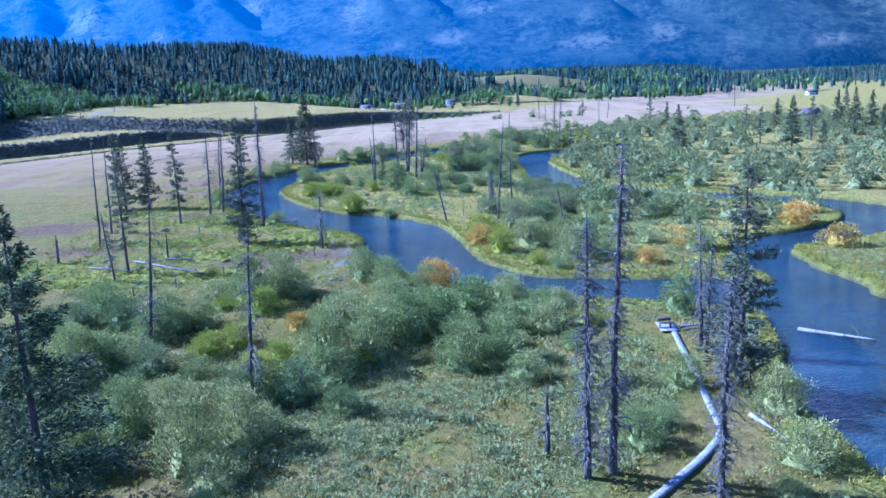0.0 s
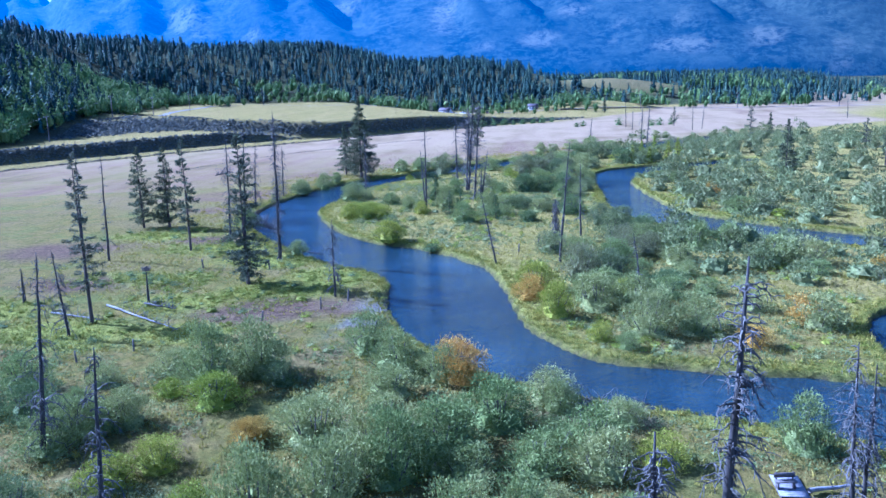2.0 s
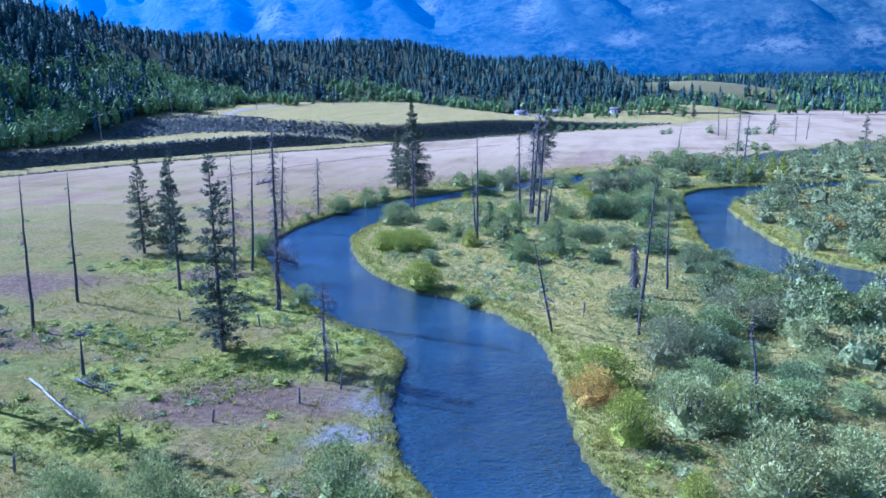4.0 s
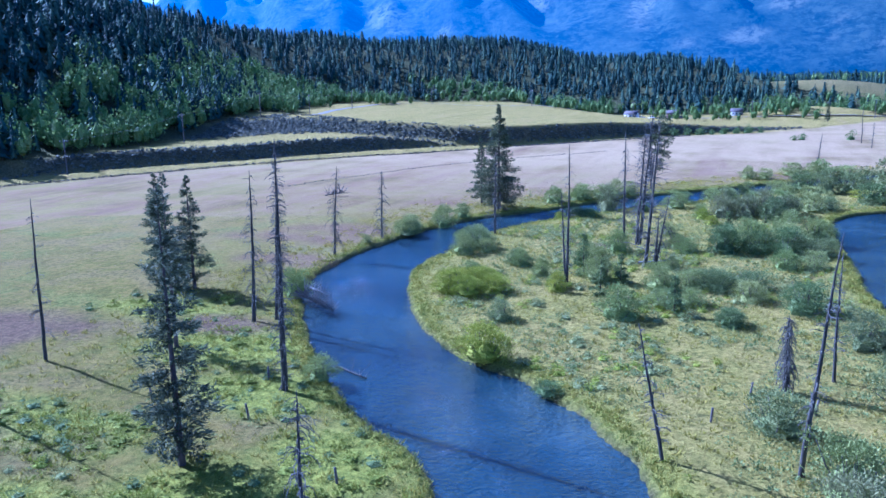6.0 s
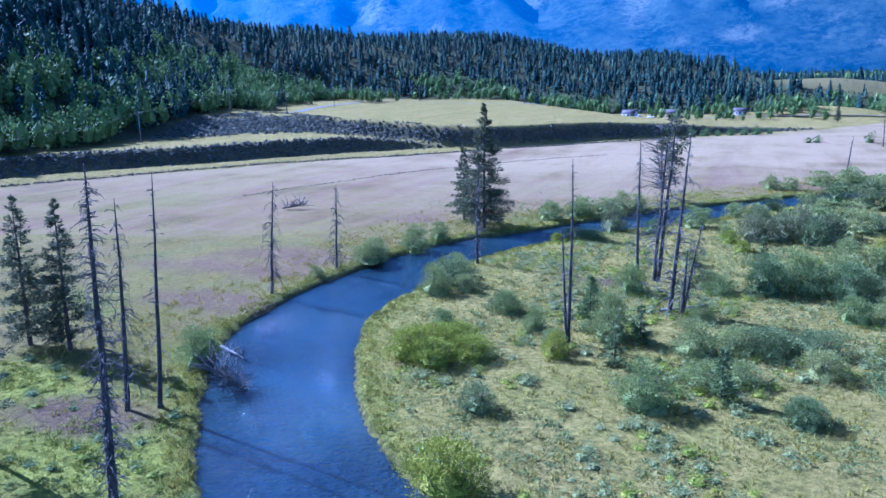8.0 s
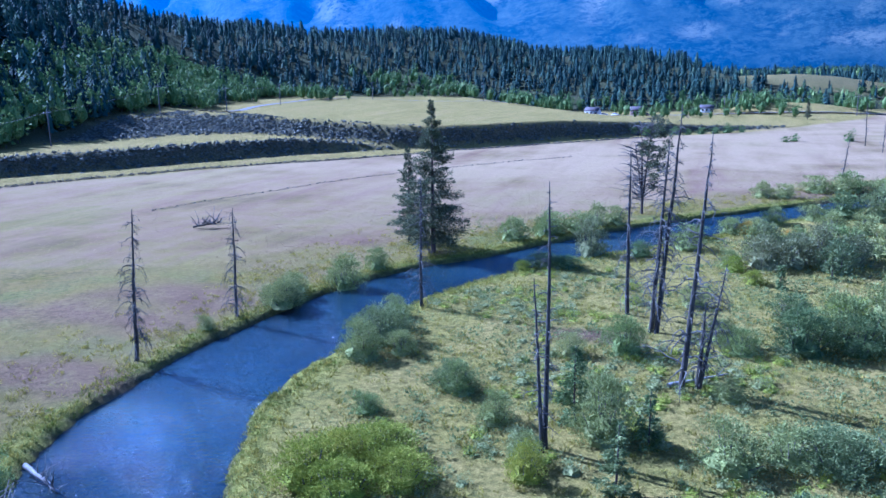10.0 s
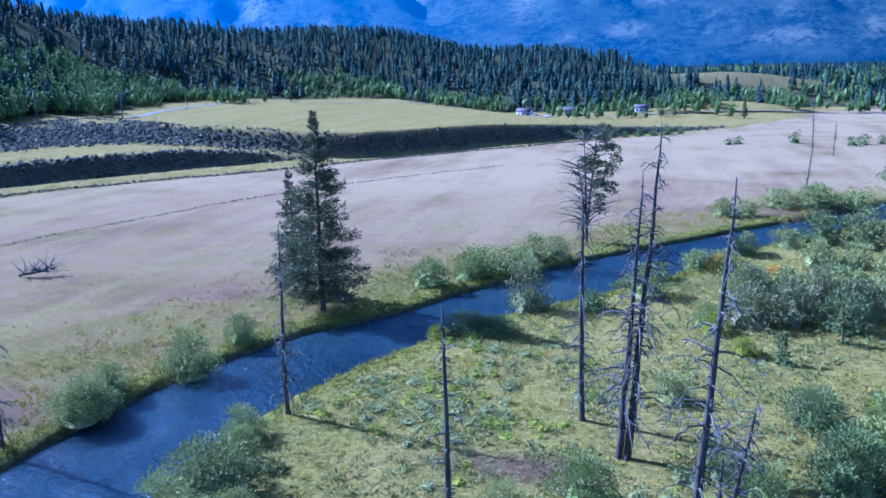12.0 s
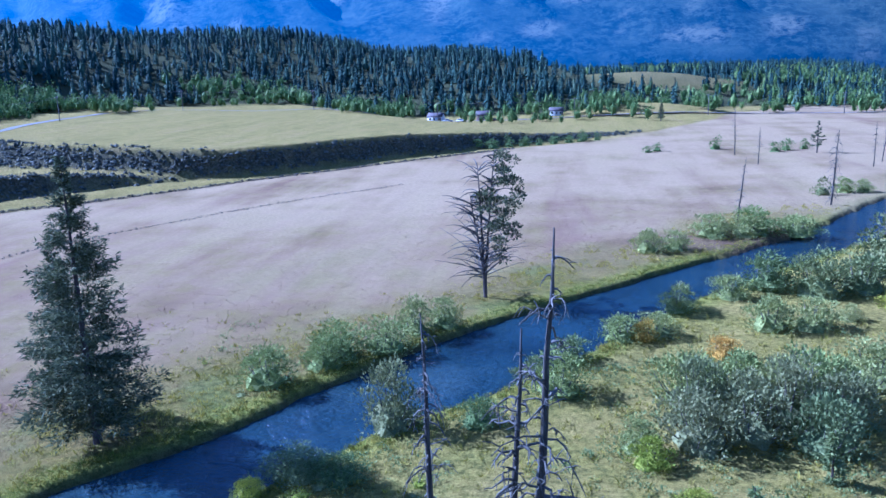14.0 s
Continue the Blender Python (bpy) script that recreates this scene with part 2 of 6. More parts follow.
class Soup:
    """Collects triangles: tubes, leaves and blades."""

    def __init__(self):
        self.v, self.f, self.n = [], [], 0

    def add(self, v, f):
        self.v.append(np.asarray(v, float))
        self.f.append(np.asarray(f, int) + self.n)
        self.n += len(v)

    def tube(self, pts, radii, sides=5, cap=True):
        pts = np.asarray(pts, float)
        radii = np.asarray(radii, float)
        d = np.gradient(pts, axis=0)
        d /= np.linalg.norm(d, axis=1)[:, None] + 1e-9
        ref = np.where(np.abs(d[:, 2:3]) > 0.9, [[1.0, 0, 0]], [[0, 0, 1.0]])
        u = np.cross(d, ref)
        u /= np.linalg.norm(u, axis=1)[:, None] + 1e-9
        w = np.cross(d, u)
        a = np.linspace(0, 2 * np.pi, sides, endpoint=False)
        ring = pts[:, None] + radii[:, None, None] * (np.cos(a)[None, :, None] * u[:, None] + np.sin(a)[None, :, None] * w[:, None])
        k, m = len(pts), sides
        i, j = np.meshgrid(np.arange(k - 1), np.arange(m), indexing="ij")
        p, q = i * m + j, i * m + (j + 1) % m
        f = np.concatenate([np.stack([p, q, q + m], -1).reshape(-1, 3), np.stack([p, q + m, p + m], -1).reshape(-1, 3)])
        v = ring.reshape(-1, 3)
        if cap:
            e = np.array([[(k - 1) * m + j, (k - 1) * m + (j + 1) % m, k * m] for j in range(m)])
            v, f = np.concatenate([v, pts[-1:]]), np.concatenate([f, e])
        self.add(v, f)

    def leaves(self, at, along, size, width, bend=0.0):
        """One pointed leaf (two triangles, folded) at each place."""
        at, along = np.asarray(at, float), np.asarray(along, float)
        k = len(at)
        along = along / (np.linalg.norm(along, axis=1)[:, None] + 1e-9)
        side = np.cross(along, rng.normal(size=(k, 3)))
        side /= np.linalg.norm(side, axis=1)[:, None] + 1e-9
        up = np.cross(side, along)
        size = np.broadcast_to(size, (k,))[:, None]
        width = np.broadcast_to(width, (k,))[:, None]
        tip = at + along * size - np.array([0, 0, 1.0]) * bend * size
        mid = at + along * size * 0.5
        v = np.stack([at, mid + side * width + up * width * 0.3, tip, mid - side * width + up * width * 0.3], 1).reshape(-1, 3)
        b = np.arange(k)[:, None] * 4
        self.add(v, np.concatenate([b + [0, 1, 2], b + [0, 2, 3]]))

    def blades(self, at, along, size, width):
        """One single-triangle blade at each place."""
        at, along = np.asarray(at, float), np.asarray(along, float)
        k = len(at)
        side = np.cross(along, rng.normal(size=(k, 3)))
        side /= np.linalg.norm(side, axis=1)[:, None] + 1e-9
        size, width = np.broadcast_to(size, (k,))[:, None], np.broadcast_to(width, (k,))[:, None]
        v = np.stack([at - side * width, at + side * width, at + along * size], 1).reshape(-1, 3)
        self.add(v, np.arange(k)[:, None] * 3 + [0, 1, 2])

    def flakes(self, v, f):
        """The same faces as a shell of loose leaves."""
        self.add(np.asarray(v, float)[np.asarray(f, int)].reshape(-1, 3), np.arange(3 * len(f)).reshape(-1, 3))

    def mesh(self, name, material, smooth=False):
        return tri_mesh(name, np.concatenate(self.v), np.concatenate(self.f), material, smooth)


def box_soup(s, c, size, turn=0.0, tilt=0.0):
    """A box with slightly chamfered upright edges, added to a soup."""
    x, y, z = np.array(size) / 2
    b = min(x, y) * 0.15
    out = np.array([(-x + b, -y), (x - b, -y), (x, -y + b), (x, y - b), (x - b, y), (-x + b, y), (-x, y - b), (-x, -y + b)])
    v = np.concatenate([np.c_[out, np.full(8, -z)], np.c_[out, np.full(8, z)], [[0, 0, -z], [0, 0, z]]])
    f = []
    for i in range(8):
        j = (i + 1) % 8
        f += [(i, j, j + 8), (i, j + 8, i + 8), (16, j, i), (17, i + 8, j + 8)]
    m = np.array(pose(*c, math.degrees(tilt), 0, math.degrees(turn)))
    s.add(v @ m[:3, :3].T + m[:3, 3], f)


def lattice(x, y, seed=0):
    """Smooth value noise in 0..1 on numpy arrays."""
    xi, yi = np.floor(x).astype(int), np.floor(y).astype(int)
    fx, fy = x - xi, y - yi
    fx, fy = fx * fx * (3 - 2 * fx), fy * fy * (3 - 2 * fy)

    def h(a, b):
        n = (a * 374761393 + b * 668265263 + seed * 974634777) & 0xFFFFFFFF
        n = ((n ^ (n >> 13)) * 1274126177) & 0xFFFFFFFF
        return ((n ^ (n >> 16)) & 0xFFFF) / 65535.0

    return (h(xi, yi) * (1 - fx) + h(xi + 1, yi) * fx) * (1 - fy) + (h(xi, yi + 1) * (1 - fx) + h(xi + 1, yi + 1) * fx) * fy


def rough_noise(x, y, size, seed=0, octaves=4):
    total, gain = 0.0, 0.5
    for k in range(octaves):
        total = total + gain * lattice(x / size * 2 ** k, y / size * 2 ** k, seed + k)
        gain *= 0.5
    return total / (1 - 0.5 ** octaves)


def smooth_step(lo, hi, v):
    t = np.clip((v - lo) / (hi - lo), 0, 1)
    return t * t * (3 - 2 * t)


def spline(points, per=8):
    """Catmull-Rom through rows of numbers."""
    p = np.array(points, float)
    p = np.concatenate([[2 * p[0] - p[1]], p, [2 * p[-1] - p[-2]]])
    t = np.linspace(0, 1, per, endpoint=False)[:, None]
    out = []
    for a, b, c, d in zip(p, p[1:], p[2:], p[3:]):
        out.append(0.5 * (2 * b + (c - a) * t + (2 * a - 5 * b + 4 * c - d) * t * t + (3 * b - a - 3 * c + d) * t ** 3))
    return np.concatenate(out + [p[-2:-1]])


def along_line(x, y, line):
    """Distance to a polyline, its third column there, and the side (positive to the left of its way)."""
    best = np.full(x.shape, 1e9)
    third, side = np.zeros(x.shape), np.zeros(x.shape)
    for a, b in zip(line, line[1:]):
        ex, ey = b[0] - a[0], b[1] - a[1]
        t = np.clip(((x - a[0]) * ex + (y - a[1]) * ey) / (ex * ex + ey * ey), 0, 1)
        d = np.hypot(x - a[0] - t * ex, y - a[1] - t * ey)
        near = d < best
        best = np.where(near, d, best)
        third = np.where(near, a[2] + t * (b[2] - a[2]), third)
        side = np.where(near, np.sign(ex * (y - a[1]) - ey * (x - a[0])), side)
    return best, third, side


# ---- the lie of the land ----
# centre line and width of the river, from upstream to downstream
RIVER = spline([(98.1, 375.6, 14.3), (73.8, 355.0, 12.5), (53.1, 334.4, 14.3), (34.4, 311.2, 11.5), (18.7, 293.8, 9.8), (5.8, 280.6, 10.6), (-4.3, 269.4, 11.4), (-12.6, 259.1, 13.2), (-22.2, 246.9, 13.5), (-30.3, 236.6, 10.6), (-35.8, 228.1, 10.5), (-42.6, 218.1, 12.0), (-47.2, 204.4, 11.9), (-48.6, 189.4, 13.4), (-48.9, 178.1, 12.9), (-45.6, 165.9, 13.8), (-36.4, 150.9, 12.9), (-28.8, 141.9, 12.9), (-21.9, 136.6, 15.6), (-14.1, 131.2, 14.8)])
RIVER = np.concatenate([RIVER[:-1], spline([(-14.1, 131.2, 14.8), (-8.8, 123.4, 14.3), (-6.7, 113.8, 14.8), (-4.1, 104.1, 13.3), (-0.4, 97.8, 11.7), (5.9, 90.8, 9.6), (12.4, 87.8, 9.5), (21.0, 85.9, 10.8), (30.3, 83.4, 12.7), (38.4, 76.9, 15.8), (33.9, 65.3, 8.9), (31.5, 55.9, 10.0), (32.2, 44.4, 10.6), (35.9, 31.9, 13.2), (40.6, 11.2, 14.0), (47.5, -36.2, 15.2), (57.5, -111.2, 15.2)])])
# the side channel that loops through the marsh
CHANNEL = spline([(61.2, 263.8, 9), (41.2, 251.2, 10.6), (24.4, 238.8, 14.0), (19.2, 220.0, 9.0), (20.2, 200.0, 9.1), (21.6, 183.1, 11.3), (25.0, 169.7, 12.6), (33.4, 159.4, 14.0),
                  (41.2, 152.8, 12.9), (54.4, 145.9, 10.1), (66, 136, 9.8), (66, 122, 10), (54, 112, 9), (43, 107, 8), (40, 97, 8), (42, 84.4, 8.8)])
# foot of the terrace bank and edge of the wood, each with a third column of height or steepness
BANK = [(-330, -150, 5), (-235, 120, 5), (-188, 232, 5), (-164, 278, 5.5), (-136, 320, 6), (-112, 350, 7), (-85, 385, 7.5), (-55, 420, 7), (-28, 450, 5), (-5, 468, 2.5), (30, 500, 0.5), (80, 600, 0.0)]
WOOD = [(-420, -150, 0.44), (-260, 100, 0.45), (-197, 242, 0.47), (-201, 330, 0.51), (-218, 392, 0.55), (-262, 530, 0.536), (-240, 630, 0.36), (-150, 640, 0.235), (-60, 640, 0.21), (30, 650, 0.185), (100, 680, 0.09), (180, 650, 0.012), (330, 600, 0.0), (700, 600, 0.0)]


class Chart:
    """Values worked out once on a grid of one step, and read off between its points."""

    def __init__(self, x0, x1, y0, y1, step, make):
        self.x0, self.y0, self.step = x0, y0, step
        self.nx, self.ny = int((x1 - x0) / step) + 1, int((y1 - y0) / step) + 1
        gx, gy = np.meshgrid(x0 + step * np.arange(self.nx), y0 + step * np.arange(self.ny))
        self.layers = make(gx, gy)

    def read(self, x, y, k):
        u = np.clip((np.asarray(x, float) - self.x0) / self.step, 0, self.nx - 1.001)
        v = np.clip((np.asarray(y, float) - self.y0) / self.step, 0, self.ny - 1.001)
        i, j = u.astype(int), v.astype(int)
        u, v, a = u - i, v - j, self.layers[k]
        return (a[j, i] * (1 - u) + a[j, i + 1] * u) * (1 - v) + (a[j + 1, i] * (1 - u) + a[j + 1, i + 1] * u) * v


def chart_water(x, y):
    a, wa, side = along_line(x, y, RIVER)
    b, wb, _ = along_line(x, y, CHANNEL)
    return np.minimum(a - wa / 2, b - wb / 2), np.where(side < 0, a, -a)


def chart_slopes(x, y):
    d, high, side = along_line(x, y, BANK)
    w, rate, wside = along_line(x, y, WOOD)
    return np.where(side > 0, d, -d), high, np.where(wside > 0, w, -w), rate


WATERS = Chart(-130, 170, -160, 430, 1.0, chart_water)
SLOPES = Chart(-4700, 4700, -2600, 4800, 10.0, chart_slopes)
SLOPES_NEAR = Chart(-480, 420, 40, 900, 3.0, chart_slopes)


def slope_at(x, y, k):
    near = (x > -478) & (x < 418) & (y > 42) & (y < 898)
    return np.where(near, SLOPES_NEAR.read(x, y, k), SLOPES.read(x, y, k))


def water_gap(x, y):
    """Distance from the water's edge, negative over the water."""
    return WATERS.read(x, y, 0)


# reddish dry patches and fresh green patches: centre and half widths
PURPLE = [(-66, 200, 14, 6), (-56, 116, 13, 5), (-70, 191, 15, 5.5), (-62, 177, 9, 4), (-75, 137, 15, 8), (-29, 104.5, 10, 5), (-24, 108, 9, 4), (-61, 233, 8, 5), (-52, 146, 7, 4), (-20, 200, 6, 3), (12, 300, 22, 10)]
LUSH = [(-84, 240.5, 8, 2.6), (-29, 115, 9, 7), (-24, 123, 7, 6), (-49, 119, 12, 5), (-46, 140, 12, 7), (-45, 97, 14, 6), (-62, 104, 12, 6), (-38, 108, 8, 5), (-36, 130, 9, 6), (-62, 150, 10, 6), (-33, 98, 8, 4)]


def land(x, y):
    """Height of the ground, and the masks of what covers it."""
    x, y = np.asarray(x, float), np.asarray(y, float)
    gap = water_gap(x, y)
    edge = gap + 1.4 * (rough_noise(x, y, 4.0, 3, 3) - 0.5)
    z = 0.5 * (rough_noise(x, y, 22, 5) - 0.45) + 0.22 * (rough_noise(x, y, 2.5, 9, 2) - 0.5)
    z = z * smooth_step(0, 3, gap) + 0.12
    z = -1.4 + (z + 1.4) * smooth_step(-0.9, 0.25, edge)
    s, high = slope_at(x, y, 0), slope_at(x, y, 1)
    ragged = s + 6 * (rough_noise(x, y, 30, 21) - 0.5)
    back = smooth_step(395, 330, y + 0.5 * (x + 110))
    off, run = 5 + 40 * back, 6 + 34 * back
    low = smooth_step(13, 17, ragged) * back
    high_bank = smooth_step(0, 1, (ragged - off) / run)
    scarp = np.maximum(low, high_bank)
    apron = smooth_step(-3, 3, s) * smooth_step(0.5, 3, high)
    terrace = np.maximum(apron, high_bank)
    z = z + 0.8 * smooth_step(-3, 8, s) * back + 4.6 * low + high * high_bank + np.clip(s - 60, 0, 170) * 0.03 * smooth_step(0.5, 4, high) + 0.5 * terrace * (rough_noise(x, y, 14, 31) - 0.5)
    deep, rate = slope_at(x, y, 2), slope_at(x, y, 3)
    climb = np.clip(deep, 0, None)
    climb = climb * climb / (climb + 35)
    z = z + rate * 195 * (1 - np.exp(-climb / 130)) + smooth_step(30, 120, climb) * 9 * (rough_noise(x, y, 150, 41) - 0.5)
    knoll = np.exp(-(((x - 62) / 54) ** 2 + ((y - 770) / 42) ** 2))
    z = z + 13 * knoll
    bluff = np.exp(-(((x - 30) / 42) ** 2 + ((y - 615) / 22) ** 2))
    z = z + 7 * bluff
    far = np.hypot(x, y)
    shore = WATERS.read(x, y, 1) + 10 * (rough_noise(x, y, 14, 51) - 0.5)
    start = 33 - 22 * smooth_step(185, 240, y) + 62 * smooth_step(215, 160, y + 0.3 * (x + 70))
    west = smooth_step(0, 14, shore - start)
    west = np.maximum(west, 0.3 * smooth_step(0, 16, shore - 38) * smooth_step(0.3, 0.6, rough_noise(x, y, 26, 57, 3)) * smooth_step(120, 140, y))
    west = np.maximum(west, 0.6 * smooth_step(4, 13, shore) * smooth_step(160, 185, y) * smooth_step(0.3, 0.55, rough_noise(x, y, 15, 58, 3)))
    west = np.where(x < -128, np.maximum(west, smooth_step(90, 150, y)), west)
    north = smooth_step(318, 345, y + 0.45 * x + 14 * (rough_noise(x, y, 20, 53) - 0.5)) * smooth_step(70, 0, x - 0.65 * (y - 300))
    field = np.clip(np.maximum(np.maximum(west, north), np.clip(knoll * 2.2 - 0.5, 0, 1)), 0, 1) * (1 - terrace)
    sage = np.exp(-((ragged - 15.5) / 3.2) ** 2) * back
    sage = np.maximum(sage, smooth_step(0.02, 0.2, high_bank) * smooth_step(1.0, 0.75, high_bank) * smooth_step(0.5, 2, high))
    sage = np.maximum(sage, back * np.exp(-((ragged - off - run) / 9) ** 2) * smooth_step(0.4, 0.55, rough_noise(x, y, 14, 62, 3)))
    sage = sage * smooth_step(0.25, 0.5, rough_noise(x, y, 9, 63, 3) + 0.2)
    knoll_dry = np.clip(knoll * 2.2 - 0.5, 0, 1) * smooth_step(10, 45, x - 0.2 * (y - 770) + 20 * rough_noise(x, y, 40, 66, 3))
    rag = 0.7 * (rough_noise(x, y, 7, 71, 4) - 0.5)
    purple, lush = np.zeros(x.shape), np.zeros(x.shape)
    for cx, cy, rx, ry in PURPLE:
        purple = np.maximum(purple, smooth_step(1.25, 0.3, np.hypot((x - cx) / rx, (y - cy) / ry) + 2.2 * rag) * 0.95)
    for cx, cy, rx, ry in LUSH:
        lush = np.maximum(lush, smooth_step(1.2, 0.45, np.hypot((x - cx) / rx, (y - cy) / ry) + 1.6 * rag))
    lush = np.maximum(lush, smooth_step(4, 0.5, gap) * 0.7)
    # ground coloured forest-dark, also behind the last trees of the slope
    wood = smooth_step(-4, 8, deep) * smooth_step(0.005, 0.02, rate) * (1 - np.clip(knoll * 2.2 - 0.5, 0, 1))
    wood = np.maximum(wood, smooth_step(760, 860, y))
    spit = np.exp(-(((x + 13.5) / 3.0) ** 2 + ((y - 104) / 7.5) ** 2)) * 1.6
    bed = smooth_step(0.25, -0.3, edge)
    bar = np.exp(-(((x - 11) / 4.5) ** 2 + ((y - 82) / 2.4) ** 2)) * 1.6
    gravel = np.clip(np.maximum(spit, bar), 0, 1) * smooth_step(0.3, 0.6, rough_noise(x, y, 3, 91))
    return z, dict(field=field, terrace=terrace, sage=np.clip(np.maximum(sage, knoll_dry * 0.55), 0, 1), bed=np.clip(bed, 0, 1), gravel=gravel, purple=purple * (1 - field * 0.4), lush=np.clip(lush, 0, 1), wood=wood, sedge=smooth_step(2, -5, WATERS.read(x, y, 1)) * smooth_step(92, 112, y), gap=gap, deep=deep, rate=rate, knoll=knoll, rim=s)


def height(x, y):
    return land(np.asarray(x, float), np.asarray(y, float))[0]


def outward(core, far_lo, far_hi, grow):
    """Goes on from a row of numbers to both ends in growing steps."""
    up, s = [core[-1]], core[-1] - core[-2]
    while up[-1] < far_hi:
        s *= grow
        up.append(up[-1] + s)
    down, s = [core[0]], core[1] - core[0]
    while down[-1] > far_lo:
        s *= grow
        down.append(down[-1] - s)
    return np.array(down[:0:-1] + list(core) + up[1:])


def build_ground():
    near_x = np.r_[np.arange(-206, -72, 2.0), np.arange(-72, 62, 0.8)]
    near_y = np.r_[np.arange(28, 290, 0.8), np.arange(290, 480, 2.0)]
    xs, ys = outward(near_x, -4600, 4600, 1.1), outward(near_y, -2500, 4700, 1.06)
    gx, gy = np.meshgrid(xs, ys)
    z, m = land(gx.ravel(), gy.ravel())
    k = len(xs)
    i, j = np.meshgrid(np.arange(len(ys) - 1), np.arange(k - 1), indexing="ij")
    p = (i * k + j).ravel()
    tris = np.concatenate([np.stack([p, p + 1, p + k + 1], 1), np.stack([p, p + k + 1, p + k], 1)])
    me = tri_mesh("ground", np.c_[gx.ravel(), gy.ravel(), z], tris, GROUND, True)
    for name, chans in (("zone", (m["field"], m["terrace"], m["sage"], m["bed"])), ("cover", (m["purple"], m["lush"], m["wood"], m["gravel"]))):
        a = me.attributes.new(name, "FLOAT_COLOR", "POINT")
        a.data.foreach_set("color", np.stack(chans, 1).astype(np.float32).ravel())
    a = me.attributes.new("sedge", "FLOAT", "POINT")
    a.data.foreach_set("value", m["sedge"].astype(np.float32))
    tagged(new("ground", me), "grassy river meadow with dry hay field and sagebrush terrace", "ground", kind="structure")


def build_water():
    xs, ys = np.linspace(-75, 130, 12), np.linspace(-140, 400, 20)
    gx, gy = np.meshgrid(xs, ys)
    k = len(xs)
    i, j = np.meshgrid(np.arange(len(ys) - 1), np.arange(k - 1), indexing="ij")
    p = (i * k + j).ravel()
    tris = np.concatenate([np.stack([p, p + 1, p + k + 1], 1), np.stack([p, p + k + 1, p + k], 1)])
    me = tri_mesh("water", np.c_[gx.ravel(), gy.ravel(), np.full(gx.size, -0.5)], tris, WATER)
    tagged(new("water", me), "rippled clear blue river winding through the meadow", "river", kind="structure")


build_ground()
build_water()


def build_mountain():
    """The far range: spurs and gullies, dark woods with pale bare slopes, and haze added as glow."""
    n = Nodes("mountain_slope_haze_glow")
    p = n.node("ShaderNodeNewGeometry").outputs["Position"]
    a = n.node("ShaderNodeAttribute")
    a.attribute_name = "bare"
    trees, stands = n.noise(0.032, 7, 0.85, p), n.noise(0.006, 7, 0.75, p)
    woods = n.mix(n.step(stands, 0.42, 0.58), (0.010, 0.018, 0.017), (0.034, 0.046, 0.033))
    woods = n.mix(n.mul(n.step(trees, 0.48, 0.58), 0.6), woods, (0.066, 0.08, 0.055))
    bare = n.mix(n.step(trees, 0.35, 0.65), (0.06, 0.066, 0.045), (0.125, 0.125, 0.08))
    mask = n.mul(a.outputs["Fac"], n.step(trees, 0.42, 0.50))
    col = n.mix(mask, woods, bare)
    # Distance haze put in as a blue glow, stronger towards the sun side
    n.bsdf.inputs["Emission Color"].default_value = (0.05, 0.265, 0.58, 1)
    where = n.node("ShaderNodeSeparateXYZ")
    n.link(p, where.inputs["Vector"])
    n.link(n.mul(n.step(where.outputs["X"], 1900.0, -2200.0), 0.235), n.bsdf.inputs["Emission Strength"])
    n.bump(trees, 1.0, 4)
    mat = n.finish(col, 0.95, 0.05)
    xs, ys = np.linspace(-4200, 3200, 300), np.linspace(2300, 4300, 110)
    gx, gy = np.meshgrid(xs, ys)
    x, y = gx.ravel(), gy.ravel()
    up = (y - 2350) / 1900
    skew = x + 0.55 * (y - 2300)
    spur = 0.5 + 0.5 * np.sin(6.283 * (skew / 620 + 0.9 * rough_noise(x, y, 900, 3)))
    small = 0.5 + 0.5 * np.sin(6.283 * (skew / 230 + 1.4 * rough_noise(x, y, 400, 8)))
    z = -60 + 90 * smooth_step(-0.03, 0.02, up) + 1000 * np.clip(up, 0, 0.36) ** 0.95 + smooth_step(0.02, 0.3, up) * (80 * (spur - 0.5) + 50 * (small - 0.5) + 120 * (rough_noise(x, y, 350, 13, 5) - 0.5))
    # pale slopes: azimuth in degrees to the left, slope above the eye, half width in degrees, half height
    az, el = np.degrees(np.arctan2(-x, y)), (z - 25) / np.hypot(x, y)
    bare = np.zeros(len(x))
    for a0, e0, aw, eh in PALE:
        bare = np.maximum(bare, np.exp(-(((az - a0) / aw) ** 2 + ((el - e0) / eh) ** 2) ** 1.5))
    bare = smooth_step(0.35, 0.8, bare + 1.7 * (rough_noise(x - 0.5 * z, y, 90, 17, 5) - 0.5))
    k = len(xs)
    i, j = np.meshgrid(np.arange(len(ys) - 1), np.arange(k - 1), indexing="ij")
    q = (i * k + j).ravel()
    tris = np.concatenate([np.stack([q, q + 1, q + k + 1], 1), np.stack([q, q + k + 1, q + k], 1)])
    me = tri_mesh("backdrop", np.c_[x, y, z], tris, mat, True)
    t = me.attributes.new("bare", "FLOAT", "POINT")
    t.data.foreach_set("value", bare.astype(np.float32))
    tagged(new("backdrop", me), "hazy blue wooded mountain slope with pale bare patches", "mountain", kind="structure")


